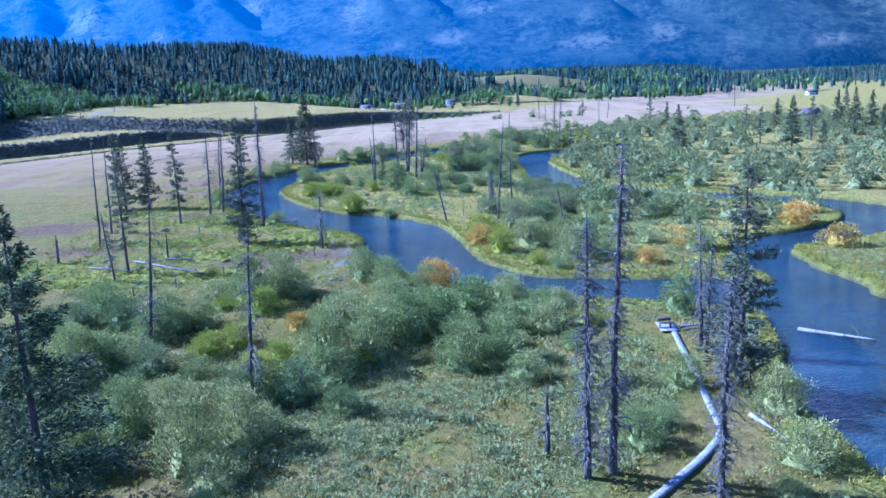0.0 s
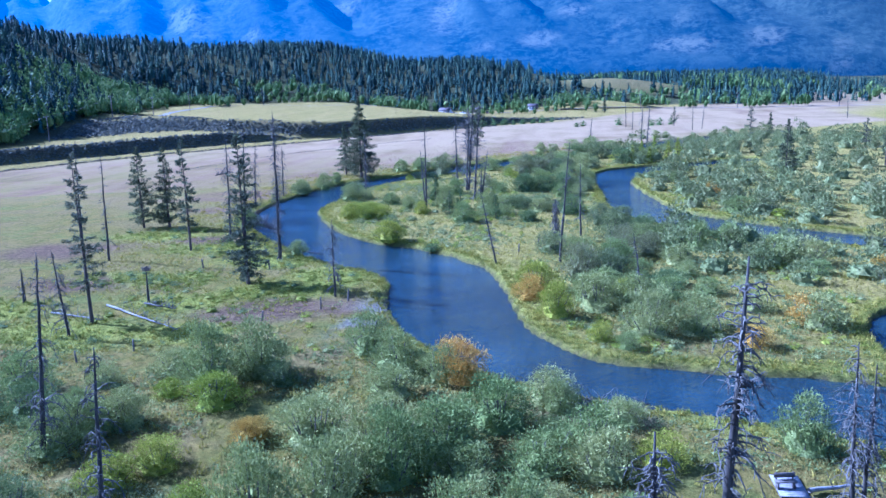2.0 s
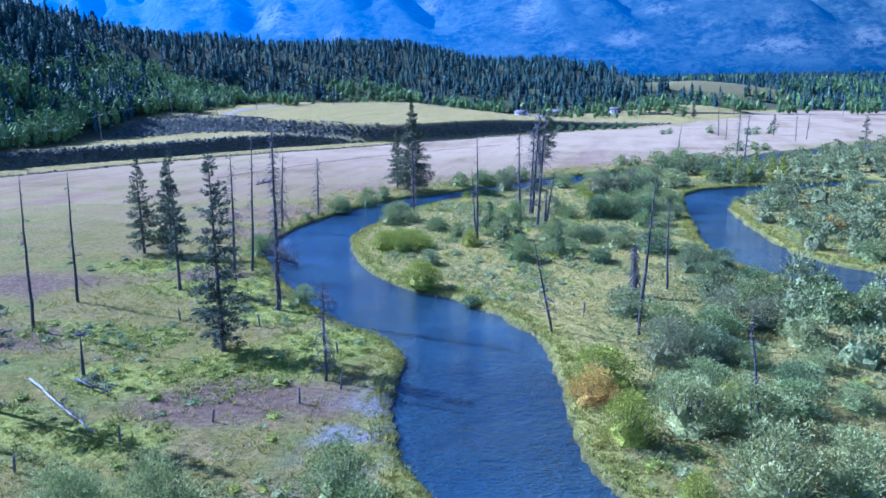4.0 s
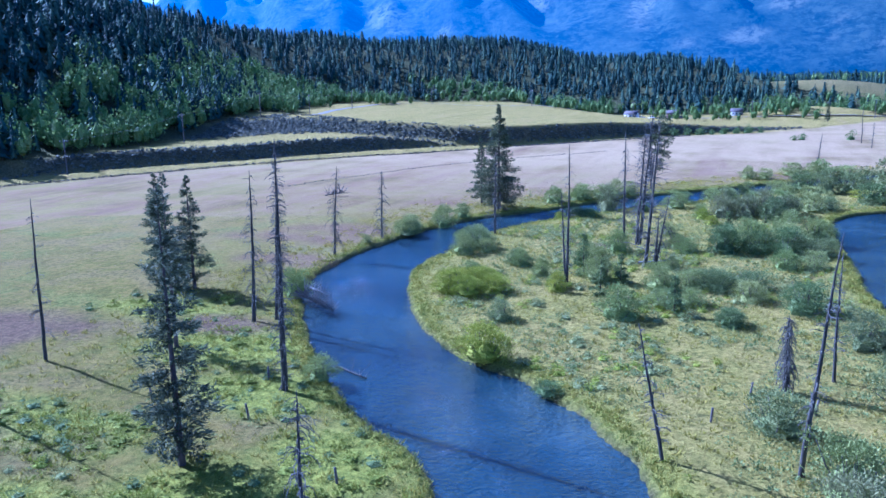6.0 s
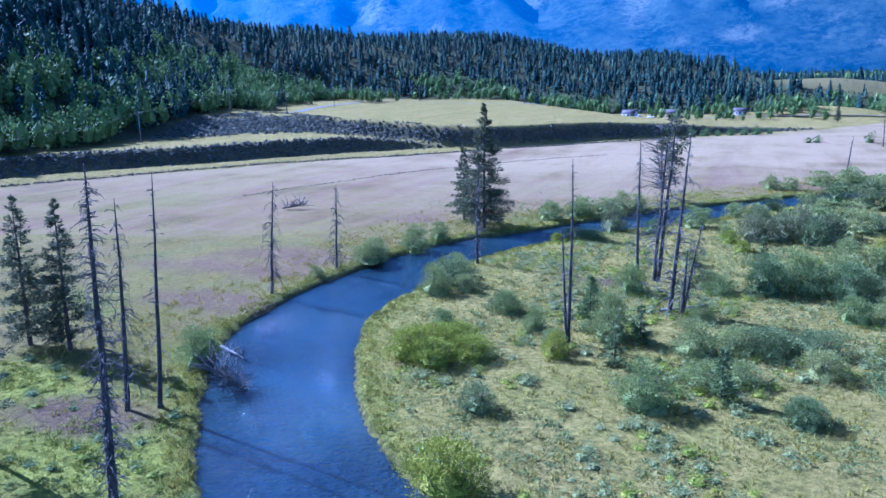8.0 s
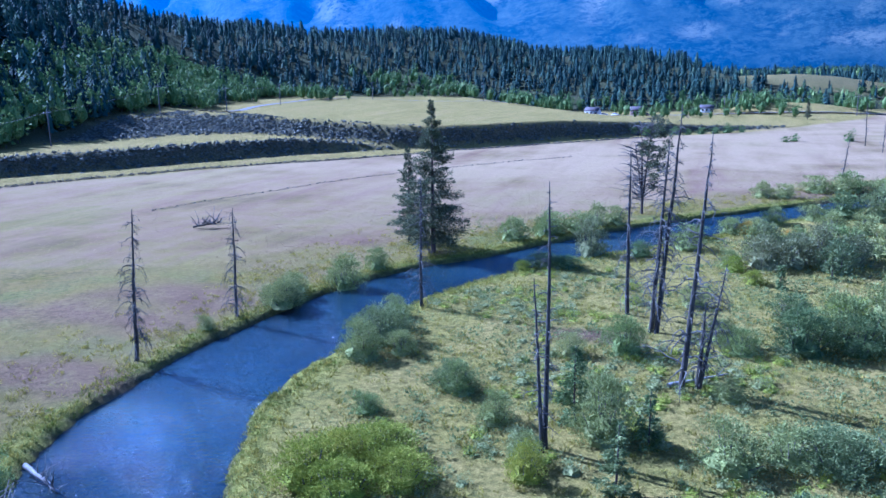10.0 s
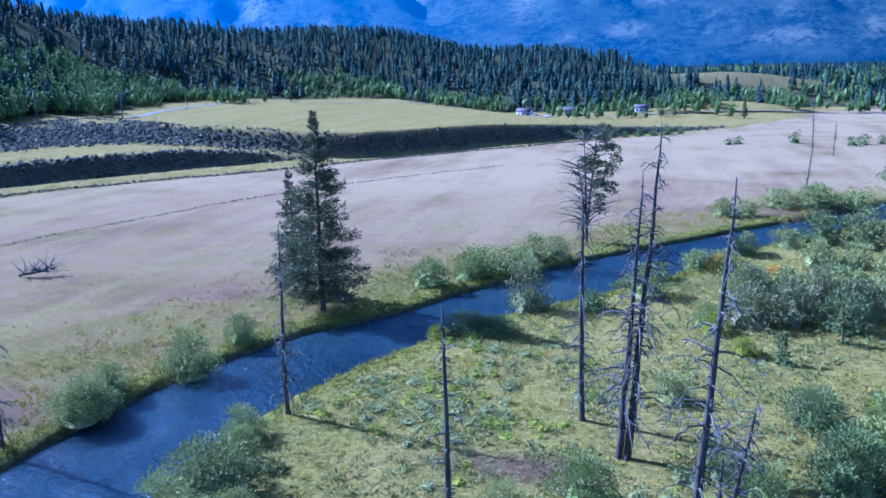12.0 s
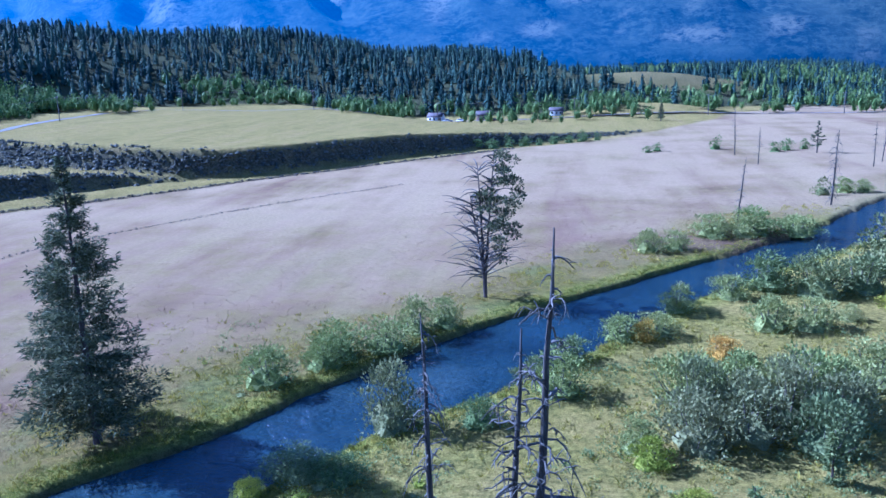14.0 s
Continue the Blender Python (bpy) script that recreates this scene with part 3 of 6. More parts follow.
PALE = [(25.1, 0.071, 1.6, 0.02), (21.2, 0.059, 0.4, 0.009), (15.0, 0.085, 1.8, 0.01), (8.1, 0.077, 1.2, 0.018), (5.1, 0.039, 0.7, 0.006), (1.5, 0.043, 1.6, 0.011), (-0.7, 0.077, 1.6, 0.007), (-7.7, 0.031, 2.3, 0.011), (-13.4, 0.038, 1.2, 0.011), (-17.7, 0.024, 0.9, 0.013), (-17.7, 0.006, 0.6, 0.01), (-23.4, 0.02, 1.0, 0.007), (-17.4, -0.016, 0.8, 0.007)]
build_mountain()


# ---- trees ----
def snag_meshes(name, tall, base, count, length, droop, seed, lean=0.0, bare_below=0.15, thick=1.0, taper=0.5):
    """Trunk and dead branches of a standing dead conifer."""
    r = np.random.default_rng(seed)
    t = np.linspace(0, 1, 12)
    wob = np.cumsum(r.normal(0, 0.012 * tall / 12 * 2, (12, 2)), axis=0)
    pts = np.c_[wob[:, 0] + lean * t, wob[:, 1], t * tall]
    trunk = Soup()
    trunk.tube(pts, base * (1 - t) ** 0.8 + 0.025, 8)
    for k in range(4):
        a = r.uniform(0, 6.28)
        trunk.tube([(0.3 * base * math.cos(a), 0.3 * base * math.sin(a), 0.5), (1.1 * base * math.cos(a), 1.1 * base * math.sin(a), 0.12), (2.0 * base * math.cos(a), 2.0 * base * math.sin(a), -0.08)], [base * 0.5, base * 0.4, base * 0.12], 5)
    limbs = Soup()
    for k in range(count):
        u = bare_below + (0.97 - bare_below) * r.random() ** 0.85
        o = np.array([np.interp(u, t, pts[:, 0]), np.interp(u, t, pts[:, 1]), u * tall])
        a = r.uniform(0, 6.283)
        d = np.array([math.cos(a), math.sin(a), 0])
        ln = length * (1.08 - u) ** taper * r.choice([r.uniform(0.12, 0.45), r.uniform(0.45, 1.15)])
        rise = r.uniform(-0.15, 0.55)
        w = np.linspace(0, 1, 6)
        side = np.cross(d, [0, 0, 1]) * r.normal(0, 0.3)
        fall = droop * r.uniform(0.3, 1.7)
        curve = o + np.outer(w * ln * (1 - 0.25 * w), d) + np.outer(w ** 2 * ln, side) + np.outer(ln * (rise * w - fall * w ** 2.4), [0, 0, 1])
        curve[1:-1] += r.normal(0, 0.03 * ln, (4, 3))
        limbs.tube(curve, thick * (0.042 * (1 - w) + 0.014) * r.uniform(0.6, 1.25) * (0.65 + 0.5 * (1 - u)), 3)
        for q in range(int(r.integers(3, 9) * min(1.0, ln))):
            v = r.uniform(0.25, 0.98)
            p = np.array([np.interp(v, w, curve[:, i]) for i in range(3)])
            e = d * 0.5 + r.normal(0, 0.7, 3) - [0, 0, droop * 0.7]
            e /= np.linalg.norm(e)
            sl = ln * r.uniform(0.12, 0.38)
            limbs.tube([p, p + e * sl * 0.5, p + e * sl - [0, 0, droop * sl * 0.4]], np.array([0.02, 0.014, 0.009]) * thick, 3, False)
    return trunk.mesh("trunk", BARK, True), limbs.mesh("bare_crown", TWIG)


def unit_rows(v):
    return v / (np.linalg.norm(v, axis=1)[:, None] + 1e-9)


def conifer_meshes(tall, base, spread_m, seed, start=0.06, density=1.0, ragged=0.25, gaps=0.0, material=None, shape=0.85, bark=None, thin=0.0):
    """Trunk, and a crown of drooping boughs set with needle sprays."""
    r = np.random.default_rng(seed)
    t = np.linspace(0, 1, 9)
    trunk = Soup()
    trunk.tube(np.c_[r.normal(0, 0.03, 9).cumsum() * 0.6, r.normal(0, 0.03, 9).cumsum() * 0.6, t * tall], base * (1 - t) + 0.02, 8)
    crown, at, along, size = Soup(), [], [], []
    u = start
    while u < 0.99:
        prof = 1.3 * spread_m * (1 - u) ** shape * min(1.0, 0.55 + (u - start) * 4)
        for k in range(int(round(r.uniform(2.6, 4.6) * density))):
            if r.random() < gaps + thin * u:
                continue
            a = r.uniform(0, 6.283)
            d = np.array([math.cos(a), math.sin(a), 0])
            ln = max(0.25, prof * r.uniform(1 - ragged * 2, 1 + ragged * 0.6))
            rise = -0.25 + 0.75 * u + r.normal(0, 0.08)
            bough = np.linspace(0.12, 1, 4)
            o = np.array([0, 0, u * tall + r.normal(0, 0.12)])
            curve = o + np.outer(bough * ln, d) + np.outer(ln * (rise * bough - 0.18 * bough ** 2 + 0.16 * bough ** 4), [0, 0, 1])
            if r.random() < 0.5:
                crown.tube(np.concatenate([[o], curve]), np.linspace(0.035, 0.008, 5), 3)
            m = int(12 + ln * 30)
            v = r.uniform(0.15, 1.0, m) ** 0.75
            p = np.stack([np.interp(v, bough, curve[:, i]) for i in range(3)], 1)
            side = np.cross(d, [0, 0, 1])
            sg = r.choice([-1, 1], m)[:, None]
            p = p + side * sg * (0.2 * ln * r.random((m, 1))) + np.c_[np.zeros((m, 2)), r.normal(0, 0.07 + 0.03 * ln, m)]
            at.append(p)
            along.append(d * r.uniform(0.3, 1.0, (m, 1)) + side * sg * r.uniform(0.2, 1.0, (m, 1)) + np.c_[np.zeros((m, 2)), r.normal(0.05, 0.4, m)])
            size.append(r.uniform(0.28, 0.62, m) * (0.75 + 0.25 * ln / max(spread_m, 0.1)))
        u += r.uniform(0.22, 0.45) / tall
    tip = np.array([[0, 0, tall - 0.4]] * 6)
    at.append(tip), along.append(r.normal(0, 0.3, (6, 3)) + [0, 0, 1]), size.append(np.full(6, 0.5))
    size = np.concatenate(size)
    crown.blades(np.concatenate(at), unit_rows(np.concatenate(along)), size * 0.85, size * 0.13)
    return trunk.mesh("trunk", bark or LIVE_BARK, True), crown.mesh("crown", material or NEEDLES)


def open_pine(tall, seed):
    """A forked old pine: two leaning stems, bare limbs, needle clumps mostly to one side."""
    r = np.random.default_rng(seed)
    trunk, twig, crown = Soup(), Soup(), Soup()
    at, along = [], []
    for lean, reach, fork in ((-0.6, 0.93, 0.0), (1.5, 1.0, 0.12), (-1.8, 0.72, 0.2)):
        t = np.linspace(0, 1, 8)
        pts = np.c_[lean * np.clip(t - fork, 0, 1) + r.normal(0, 0.06, 8).cumsum() * 0.3, r.normal(0, 0.06, 8).cumsum() * 0.3, t * tall * reach]
        trunk.tube(pts, 0.24 * (1 - t) * (0.9 if fork == 0 else 0.75) + 0.03, 7)
        for k in range(60):
            u = r.uniform(0.16, 0.98)
            o = np.array([np.interp(u, t, pts[:, i]) for i in range(3)])
            a = r.uniform(0, 6.283)
            d = np.array([math.cos(a), math.sin(a), 0])
            ln = 6.3 * (1.12 - u) ** 0.4 * r.uniform(0.35, 1.0)
            w = np.linspace(0, 1, 5)
            curve = o + np.outer(w * ln, d) + np.outer(ln * (r.uniform(0.25, 0.95) * w - 0.45 * w ** 2 * r.uniform(0.2, 1.6)), [0, 0, 1])
            twig.tube(curve, 0.07 * (1 - w) + 0.02, 3)
            if d[0] > r.uniform(0.0, 0.98) and u > 0.35:
                for c in range(2):
                    m = 52
                    e = r.normal(size=(m, 3))
                    e /= np.linalg.norm(e, axis=1)[:, None]
                    q = np.array([np.interp(1.0 - 0.13 * c, w, curve[:, i]) for i in range(3)])
                    at.append(q + e * [0.75, 0.75, 0.36] * r.uniform(0.3, 1.0, (m, 1)))
                    along.append(e + [0, 0, 0.4])
    size = r.uniform(0.25, 0.5, sum(len(q) for q in at))
    crown.leaves(np.concatenate(at), np.concatenate(along), size, size * 0.22)
    return trunk.mesh("trunk", LIVE_BARK, True), crown.mesh("crown", NEEDLES), twig.mesh("bare_crown", TWIG)


def plant(name, meshes, parts, x, y, label, category, group, turn=0.0, scale=(1, 1, 1), sink=0.05, z=None):
    """One plant at its place on the ground: an Empty at its foot with its parts."""
    ob = new(name)
    gz = float(height(np.array([x]), np.array([y]))[0]) if z is None else z
    ob.matrix_world = pose(x, y, gz - sink, 0, 0, turn) @ Matrix.Diagonal((*scale, 1))
    for p, me in zip(parts, meshes):
        part(p, me, ob, kind="" if p == "trunk" else "stuff")
    return tagged(ob, label, category, group)


def shrub_meshes(seed, count=4600, lobes=17, material=None, leaf=0.036, fan=0.3):
    """A willow bush one unit wide and high: upright leafy plumes on stems, full down to the ground."""
    r = np.random.default_rng(seed)
    stems, crown = Soup(), Soup()
    cs = [(0.0, 0.0, 0.66, 0.22)]
    for k in range(lobes - 1):
        a = k * 2.4 + r.uniform(-0.4, 0.4)
        d = 0.42 * math.sqrt((k + 0.6) / (lobes - 1)) * r.uniform(0.75, 1.1)
        cs.append((d * math.cos(a), d * math.sin(a), max(0.14, 0.72 - 2.7 * d * d + r.normal(0, 0.11)), r.uniform(0.10, 0.21)))
    for cx, cy, cz, rad in cs:
        e = np.array([cx, cy, cz]) + r.normal(0, 0.04, 3)
        stems.tube([(cx * 0.2 + r.normal(0, 0.03), cy * 0.2 + r.normal(0, 0.03), -0.03), e * [0.7, 0.7, 0.5], e], [0.014, 0.010, 0.004], 3)
    # the body: a lumpy dome under the plumes
    rows = [(math.cos(e) * 0.33, math.sin(e) * 0.44) for e in (0.0, 0.35, 0.75, 1.15)]
    g = np.array([(w * math.cos(a), w * math.sin(a), h) for w, h in rows for a in np.arange(10) * 0.6283 + h] + [(0, 0, 0.43)])
    g *= np.r_[r.uniform(0.62, 1.12, (40, 1)), [[1.0]]]
    f = [(40, 30 + k, 30 + (k + 1) % 10) for k in range(10)]
    for q in (0, 10, 20):
        f += [(q + k, q + (k + 1) % 10, q + 10 + k) for k in range(10)] + [(q + (k + 1) % 10, q + 10 + (k + 1) % 10, q + 10 + k) for k in range(10)]
    crown.flakes(g, f)
    at, along = [], []
    m = int(count * 0.33)
    d = r.normal(size=(m, 3))
    d[:, 2] = np.abs(d[:, 2])
    d /= np.linalg.norm(d, axis=1)[:, None]
    lump = 1 + 0.2 * np.sin(6 * d[:, :1] + seed) * np.sin(7 * d[:, 1:2] + seed) + 0.1 * r.normal(size=(m, 1))
    at.append(d * [0.42, 0.42, 0.55] * lump * r.uniform(0.8, 1.08, (m, 1)) + [0, 0, 0.02])
    along.append(d * 0.7 + [0, 0, 0.7] + r.normal(0, 0.35, (m, 3)))
    weight = np.array([c[3] ** 2 for c in cs])
    per = (count * 0.67 * weight / weight.sum()).astype(int)
    for (cx, cy, cz, rad), m in zip(cs, per):
        d = r.normal(size=(m, 3))
        d[:, 2] = np.where(d[:, 2] < -0.3, -d[:, 2], d[:, 2])
        d /= np.linalg.norm(d, axis=1)[:, None]
        q = rad * (0.6 + 0.6 * r.random((m, 1))) * (1 + 0.3 * np.sin(9 * d[:, :1] + cx * 40) * np.sin(8 * d[:, 1:2] + cy * 40))
        p = np.array([cx, cy, cz]) + d * q * [1, 1, 1.1]
        p[:, 2] = np.maximum(p[:, 2], 0.02)
        at.append(p)
        along.append(d * 0.6 + [0, 0, 0.9] + r.normal(0, 0.3, (m, 3)))
    at, along = np.concatenate(at), np.concatenate(along)
    along /= np.linalg.norm(along, axis=1)[:, None]
    size = r.uniform(0.6, 1.35, len(at)) * leaf
    crown.blades(at, along, size, size * fan)
    return stems.mesh("woody_base", STEM), crown.mesh("crown", material)


SHRUB_KINDS = {
    "g": ("grey-green leafy willow bush on the river meadow", WILLOW, 5),
    "b": ("fresh green leafy bush on the river meadow", BRIGHT, 3),
    "d": ("dark green low willow bush by the river", DARK, 3),
    "l": ("silvery pale willow bush beside the river", SILVER, 2),
    "o": ("orange and yellow autumn-coloured bush in the meadow", AUTUMN, 2),
}
SHRUB_SETS = {k: [shrub_meshes(100 + 17 * i + ord(k), material=m) for i in range(c)] for k, (_, m, c) in SHRUB_KINDS.items()}

FAR_SETS = {k: [shrub_meshes(100 + 17 * i + ord(k), 1900, 13, m, 0.052, 0.32) for i in range(c)] for k, (_, m, c) in SHRUB_KINDS.items()}


def put_shrub(kind, x, y, wide, tall, k):
    if water_gap(np.array([x]), np.array([y]))[0] < -0.2 * wide:
        return
    label, _, c = SHRUB_KINDS[kind]
    far = y > 228 or x > 26
    plant("willow_bush" if kind != "o" else "autumn_bush", (FAR_SETS if far else SHRUB_SETS)[kind][k % c], ("woody_base", "crown"), x, y, label, "bush", "bushes on the meadow", (k * 67) % 360, (wide * 1.1, wide * 1.1, tall), 0.05)


# placed bushes: x, y, width, height
for k, row in enumerate([(-1.6, 86.7, 4.4, 3.9), (-15.3, 74.4, 2.6, 1.7), (48.8, 109.2, 3.9, 3.4), (52.4, 109.6, 3.9, 2.9), (3.3, 112.3, 4.1, 2.8), (-15.5, 73.2, 2.8, 1.9), (38.1, 195.1, 3.6, 2.4), (46.9, 125.8, 4.2, 2.8), (53, 112.9, 5.7, 3.9), (51.9, 118.6, 5.6, 3.8), (31.5, 105.1, 4.3, 2.9), (24.7, 96.9, 3.4, 2.3), (51.2, 103.1, 4.9, 3.3), (41, 98, 3.4, 2.3), (-4.7, 254.7, 2.7, 2.1), (1.9, 250.7, 3, 2.1)]):
    put_shrub("o", *row, k)
for k, row in enumerate([(-16.3, 44.6, 4.5, 5.1), (-13.6, 47.5, 4.5, 4.4), (-22.9, 50.1, 4, 4.2), (-20.7, 53.1, 4, 3.6), (-10.4, 61.9, 4.8, 6), (-7, 64.3, 4.8, 5.1), (-23.5, 45.3, 5.1, 4.2), (-33.2, 62.4, 5.8, 4.2), (-28.5, 72.8, 3.9, 3.8), (-26.2, 75.6, 3.9, 3.2), (1, 61.2, 4.4, 4.4), (4.5, 63.1, 4.4, 3.8), (-1.6, 71.8, 5.9, 4.1), (13.3, 46.6, 3.1, 3.1), (24.1, 51.3, 3.8, 3.6), (22.6, 43.5, 4.1, 2.8), (18.5, 56.2, 3.9, 2.6), (23.1, 75.8, 4, 3.8), (-6, 71.5, 4.1, 4.1), (-2.9, 73.6, 4.1, 3.5), (15.2, 49.1, 2.3, 1.8), (-31.9, 53.4, 5.9, 4.8)]):
    put_shrub("g", *row, k)
for k, row in enumerate([(-11.4, 93.2, 4.8, 4), (-23, 83.4, 5.3, 5.8), (-19.9, 86.8, 5.3, 5), (-10.7, 73.9, 5.9, 4.1), (2.1, 77.6, 5.7, 4.2), (9, 74.1, 4.9, 3.3), (-4, 69.1, 4.8, 5), (6.6, 80.9, 3, 2.4), (10.5, 109, 5.7, 4.6), (15.1, 110.5, 5.7, 3.9), (15.3, 100.3, 5.7, 4.6), (20.1, 101.4, 5.7, 3.9), (32.3, 103.3, 5, 3.4), (26.1, 139.7, 5.5, 4.6), (30.8, 140.7, 5.5, 3.9), (34.3, 130.3, 5.9, 4.1), (39.4, 130.8, 5.9, 3.5), (22.3, 87.3, 5.9, 4), (9.5, 129.1, 5.6, 4.3), (14.1, 130.6, 5.6, 3.6), (18, 142.8, 4.7, 3.2), (21.9, 144.2, 4.7, 2.7)]):
    put_shrub("g", *row, k)
for k, row in enumerate([(-20.6, 173.3, 2.6, 2.2), (-16.3, 178.5, 4.5, 4.8), (-8.1, 176.8, 4.8, 3.2), (-4.3, 178.8, 4.8, 2.7), (-8.4, 200.7, 3.6, 2.4), (-6.9, 168.6, 4.1, 2.2), (-3.8, 170.5, 4.1, 1.9), (-10.8, 162.7, 5.2, 3.6), (2.6, 174.2, 4.1, 2.8), (6.7, 191.6, 4.2, 2.9), (10.2, 193, 4.2, 2.5), (1.7, 204, 6.5, 4.6), (7.1, 205.4, 6.5, 3.9), (-2.8, 239.8, 5.4, 4.9), (1.5, 241.5, 5.4, 4.1), (5.8, 239.6, 5.4, 4.9), (-12.8, 241, 5, 3.4), (7.2, 211.1, 5.5, 4.9), (11.8, 212.4, 5.5, 4.1), (-50.2, 158.7, 4.2, 3.7), (-33, 135.5, 3.3, 2.2), (-51.5, 211.2, 5.0, 4.3)]):
    put_shrub("g", *row, k)
for k, row in enumerate([(-50.4, 218.7, 3.4, 2.8), (-38.7, 196.7, 3, 2.6), (-38.8, 188.2, 4.2, 3.5), (-35.8, 190.2, 3, 2.4), (-16.6, 195.5, 3.9, 3.7), (-21.1, 193.8, 3, 2.1), (-23.9, 178.9, 3, 2.3), (-28.3, 183.5, 3.5, 2.4), (4, 239.6, 5.2, 4.5), (8.4, 240.8, 5.2, 3.8), (-6.9, 198.2, 3.5, 2.4), (-7.4, 231.3, 3, 2.4), (-54, 200.7, 4.6, 3.1), (-56.9, 190.9, 1.8, 1.7), (-37.8, 241.6, 5.2, 3.6), (-33.6, 248.1, 5.7, 3.5), (-29.4, 250.6, 5.7, 2.9), (-8, 187.6, 2.5, 1.7), (-33.6, 177.7, 2.5, 1.7), (-11.4, 212.3, 3.4, 2.3), (-33.9, 246, 4.5, 3), (-27.5, 255.8, 3.9, 3.6)]):
    put_shrub("g", *row, k)
for k, row in enumerate([(-24.6, 258, 3.9, 3.1), (-55.1, 205.6, 3.6, 2.4), (-40.4, 200.2, 3.4, 2.3), (-6.9, 255, 4.4, 2.8), (-3.3, 256.4, 4.4, 2.4), (10.3, 302.7, 6.3, 3.6), (15.6, 303.4, 6.3, 3), (17.1, 305.4, 7.4, 4), (23.2, 305.7, 7.4, 3.4), (-0.3, 292.2, 4.4, 3.4), (3.5, 293.6, 4.4, 2.9), (43.4, 345.4, 4.2, 3), (47.1, 346, 4.2, 2.5), (6.3, 269.9, 4.4, 3), (8, 258.7, 4.8, 3.6), (12.1, 259.3, 4.8, 3.1), (12.3, 244.5, 5.4, 3.7), (-0.1, 264.4, 4.2, 2.9)]):
    put_shrub("g", *row, k)
for k, row in enumerate([(6.1, 105.7, 4.1, 4), (-20.6, 145.2, 5.2, 4.0), (-31.9, 169.3, 4, 2.9), (-29.3, 171.8, 4, 2.4), (-22.1, 66.2, 3.8, 2.7), (-20.4, 69.3, 3.8, 2.3), (10.4, 97.9, 2.7, 2.1), (-30, 165.8, 4.4, 3), (-27.3, 168.6, 4.4, 2.5), (3.9, 115.7, 5.5, 3.8), (-32.7, 166.8, 4.6, 3.5), (-30.2, 170.1, 4.6, 3), (-20.1, 171.4, 2.7, 2.6), (-32.3, 223.2, 2.3, 1.6), (2.9, 208.4, 4, 3.5), (-4.8, 223.6, 2.6, 1.8), (-6.8, 229.4, 3.0, 2.2)]):
    put_shrub("b", *row, k)
for k, row in enumerate([(-48.3, 208.8, 5, 3.4), (-38.7, 192.8, 5.9, 4), (-1.6, 200.5, 5.4, 4.4), (7, 200.7, 5.4, 4.4), (11.3, 273.4, 6.3, 4.9), (16.3, 271.4, 6.3, 5.8), (21.4, 273, 6.3, 4.9), (0.8, 163.5, 3.5, 2.4), (5.2, 137.5, 5.1, 3.5), (24.6, 257.6, 7, 4.7), (30.4, 258.7, 7, 4), (-1.8, 178.2, 5.4, 3), (2.4, 180.2, 5.4, 2.5), (9, 200.5, 4, 3.5), (12.3, 202.1, 4, 3), (14.9, 145.7, 5.3, 5.1), (19.3, 146.9, 5.3, 4.3), (-15, 246.1, 4, 3), (-12, 248.3, 4, 2.6)]):
    put_shrub("d", *row, k)
for k, row in enumerate([(-48.4, 215.8, 2.8, 2.6), (-54.8, 202.7, 3.4, 2.3), (-29.2, 184.3, 3.3, 2.3), (-23, 157.7, 3.4, 2.3), (0.7, 164.7, 2.8, 1.9), (-1.7, 209.6, 4.5, 3.1), (8.3, 171, 5.7, 3.9), (-27.2, 226.0, 4.5, 1.8), (-1.4, 180, 4.3, 2.5), (3, 201.7, 5.4, 3.6), (-18.7, 234.7, 3.5, 2.4), (-30.0, 226.4, 5.2, 1.9), (-12.9, 139.4, 2.8, 1.2), (-54.3, 201.8, 4.8, 2.6)]):
    put_shrub("d", *row, k)
for k, row in enumerate([(9.2, 123.1, 4.8, 4.2), (13.1, 124.6, 4.8, 3.6), (15.1, 134.3, 4.6, 4.4), (19.1, 135.5, 4.6, 3.7), (13.3, 159.7, 4.4, 3.6), (17, 161.2, 4.4, 3.1), (-25.3, 233.9, 4.6, 5.2), (-3.4, 232.4, 5.4, 4.6), (0.6, 234, 5.4, 4.0), (5.1, 232.3, 5.2, 4.6), (-2.7, 236.5, 4.1, 5), (0.9, 237.7, 4.1, 4.2), (3.5, 236.3, 4.6, 5.3), (7.5, 237.1, 4.6, 4.5)]):
    put_shrub("l", *row, k)


def scatter(n, box, apart, test, seed):
    """Places at least so far apart in a box, kept where test says so."""
    r = np.random.default_rng(seed)
    x, y = r.uniform(box[0], box[1], n), r.uniform(box[2], box[3], n)
    keep = test(x, y, r)
    out = []
    for a, b in zip(x[keep], y[keep]):
        if all((a - c) ** 2 + (b - d) ** 2 > apart * apart for c, d in out[-400:]):
            out.append((a, b))
    return out


def dry(x, y, m):
    return water_gap(x, y) > m


def off_walk(x, y):
    return along_line(x, y, BOARDWALK)[0] > 2.6


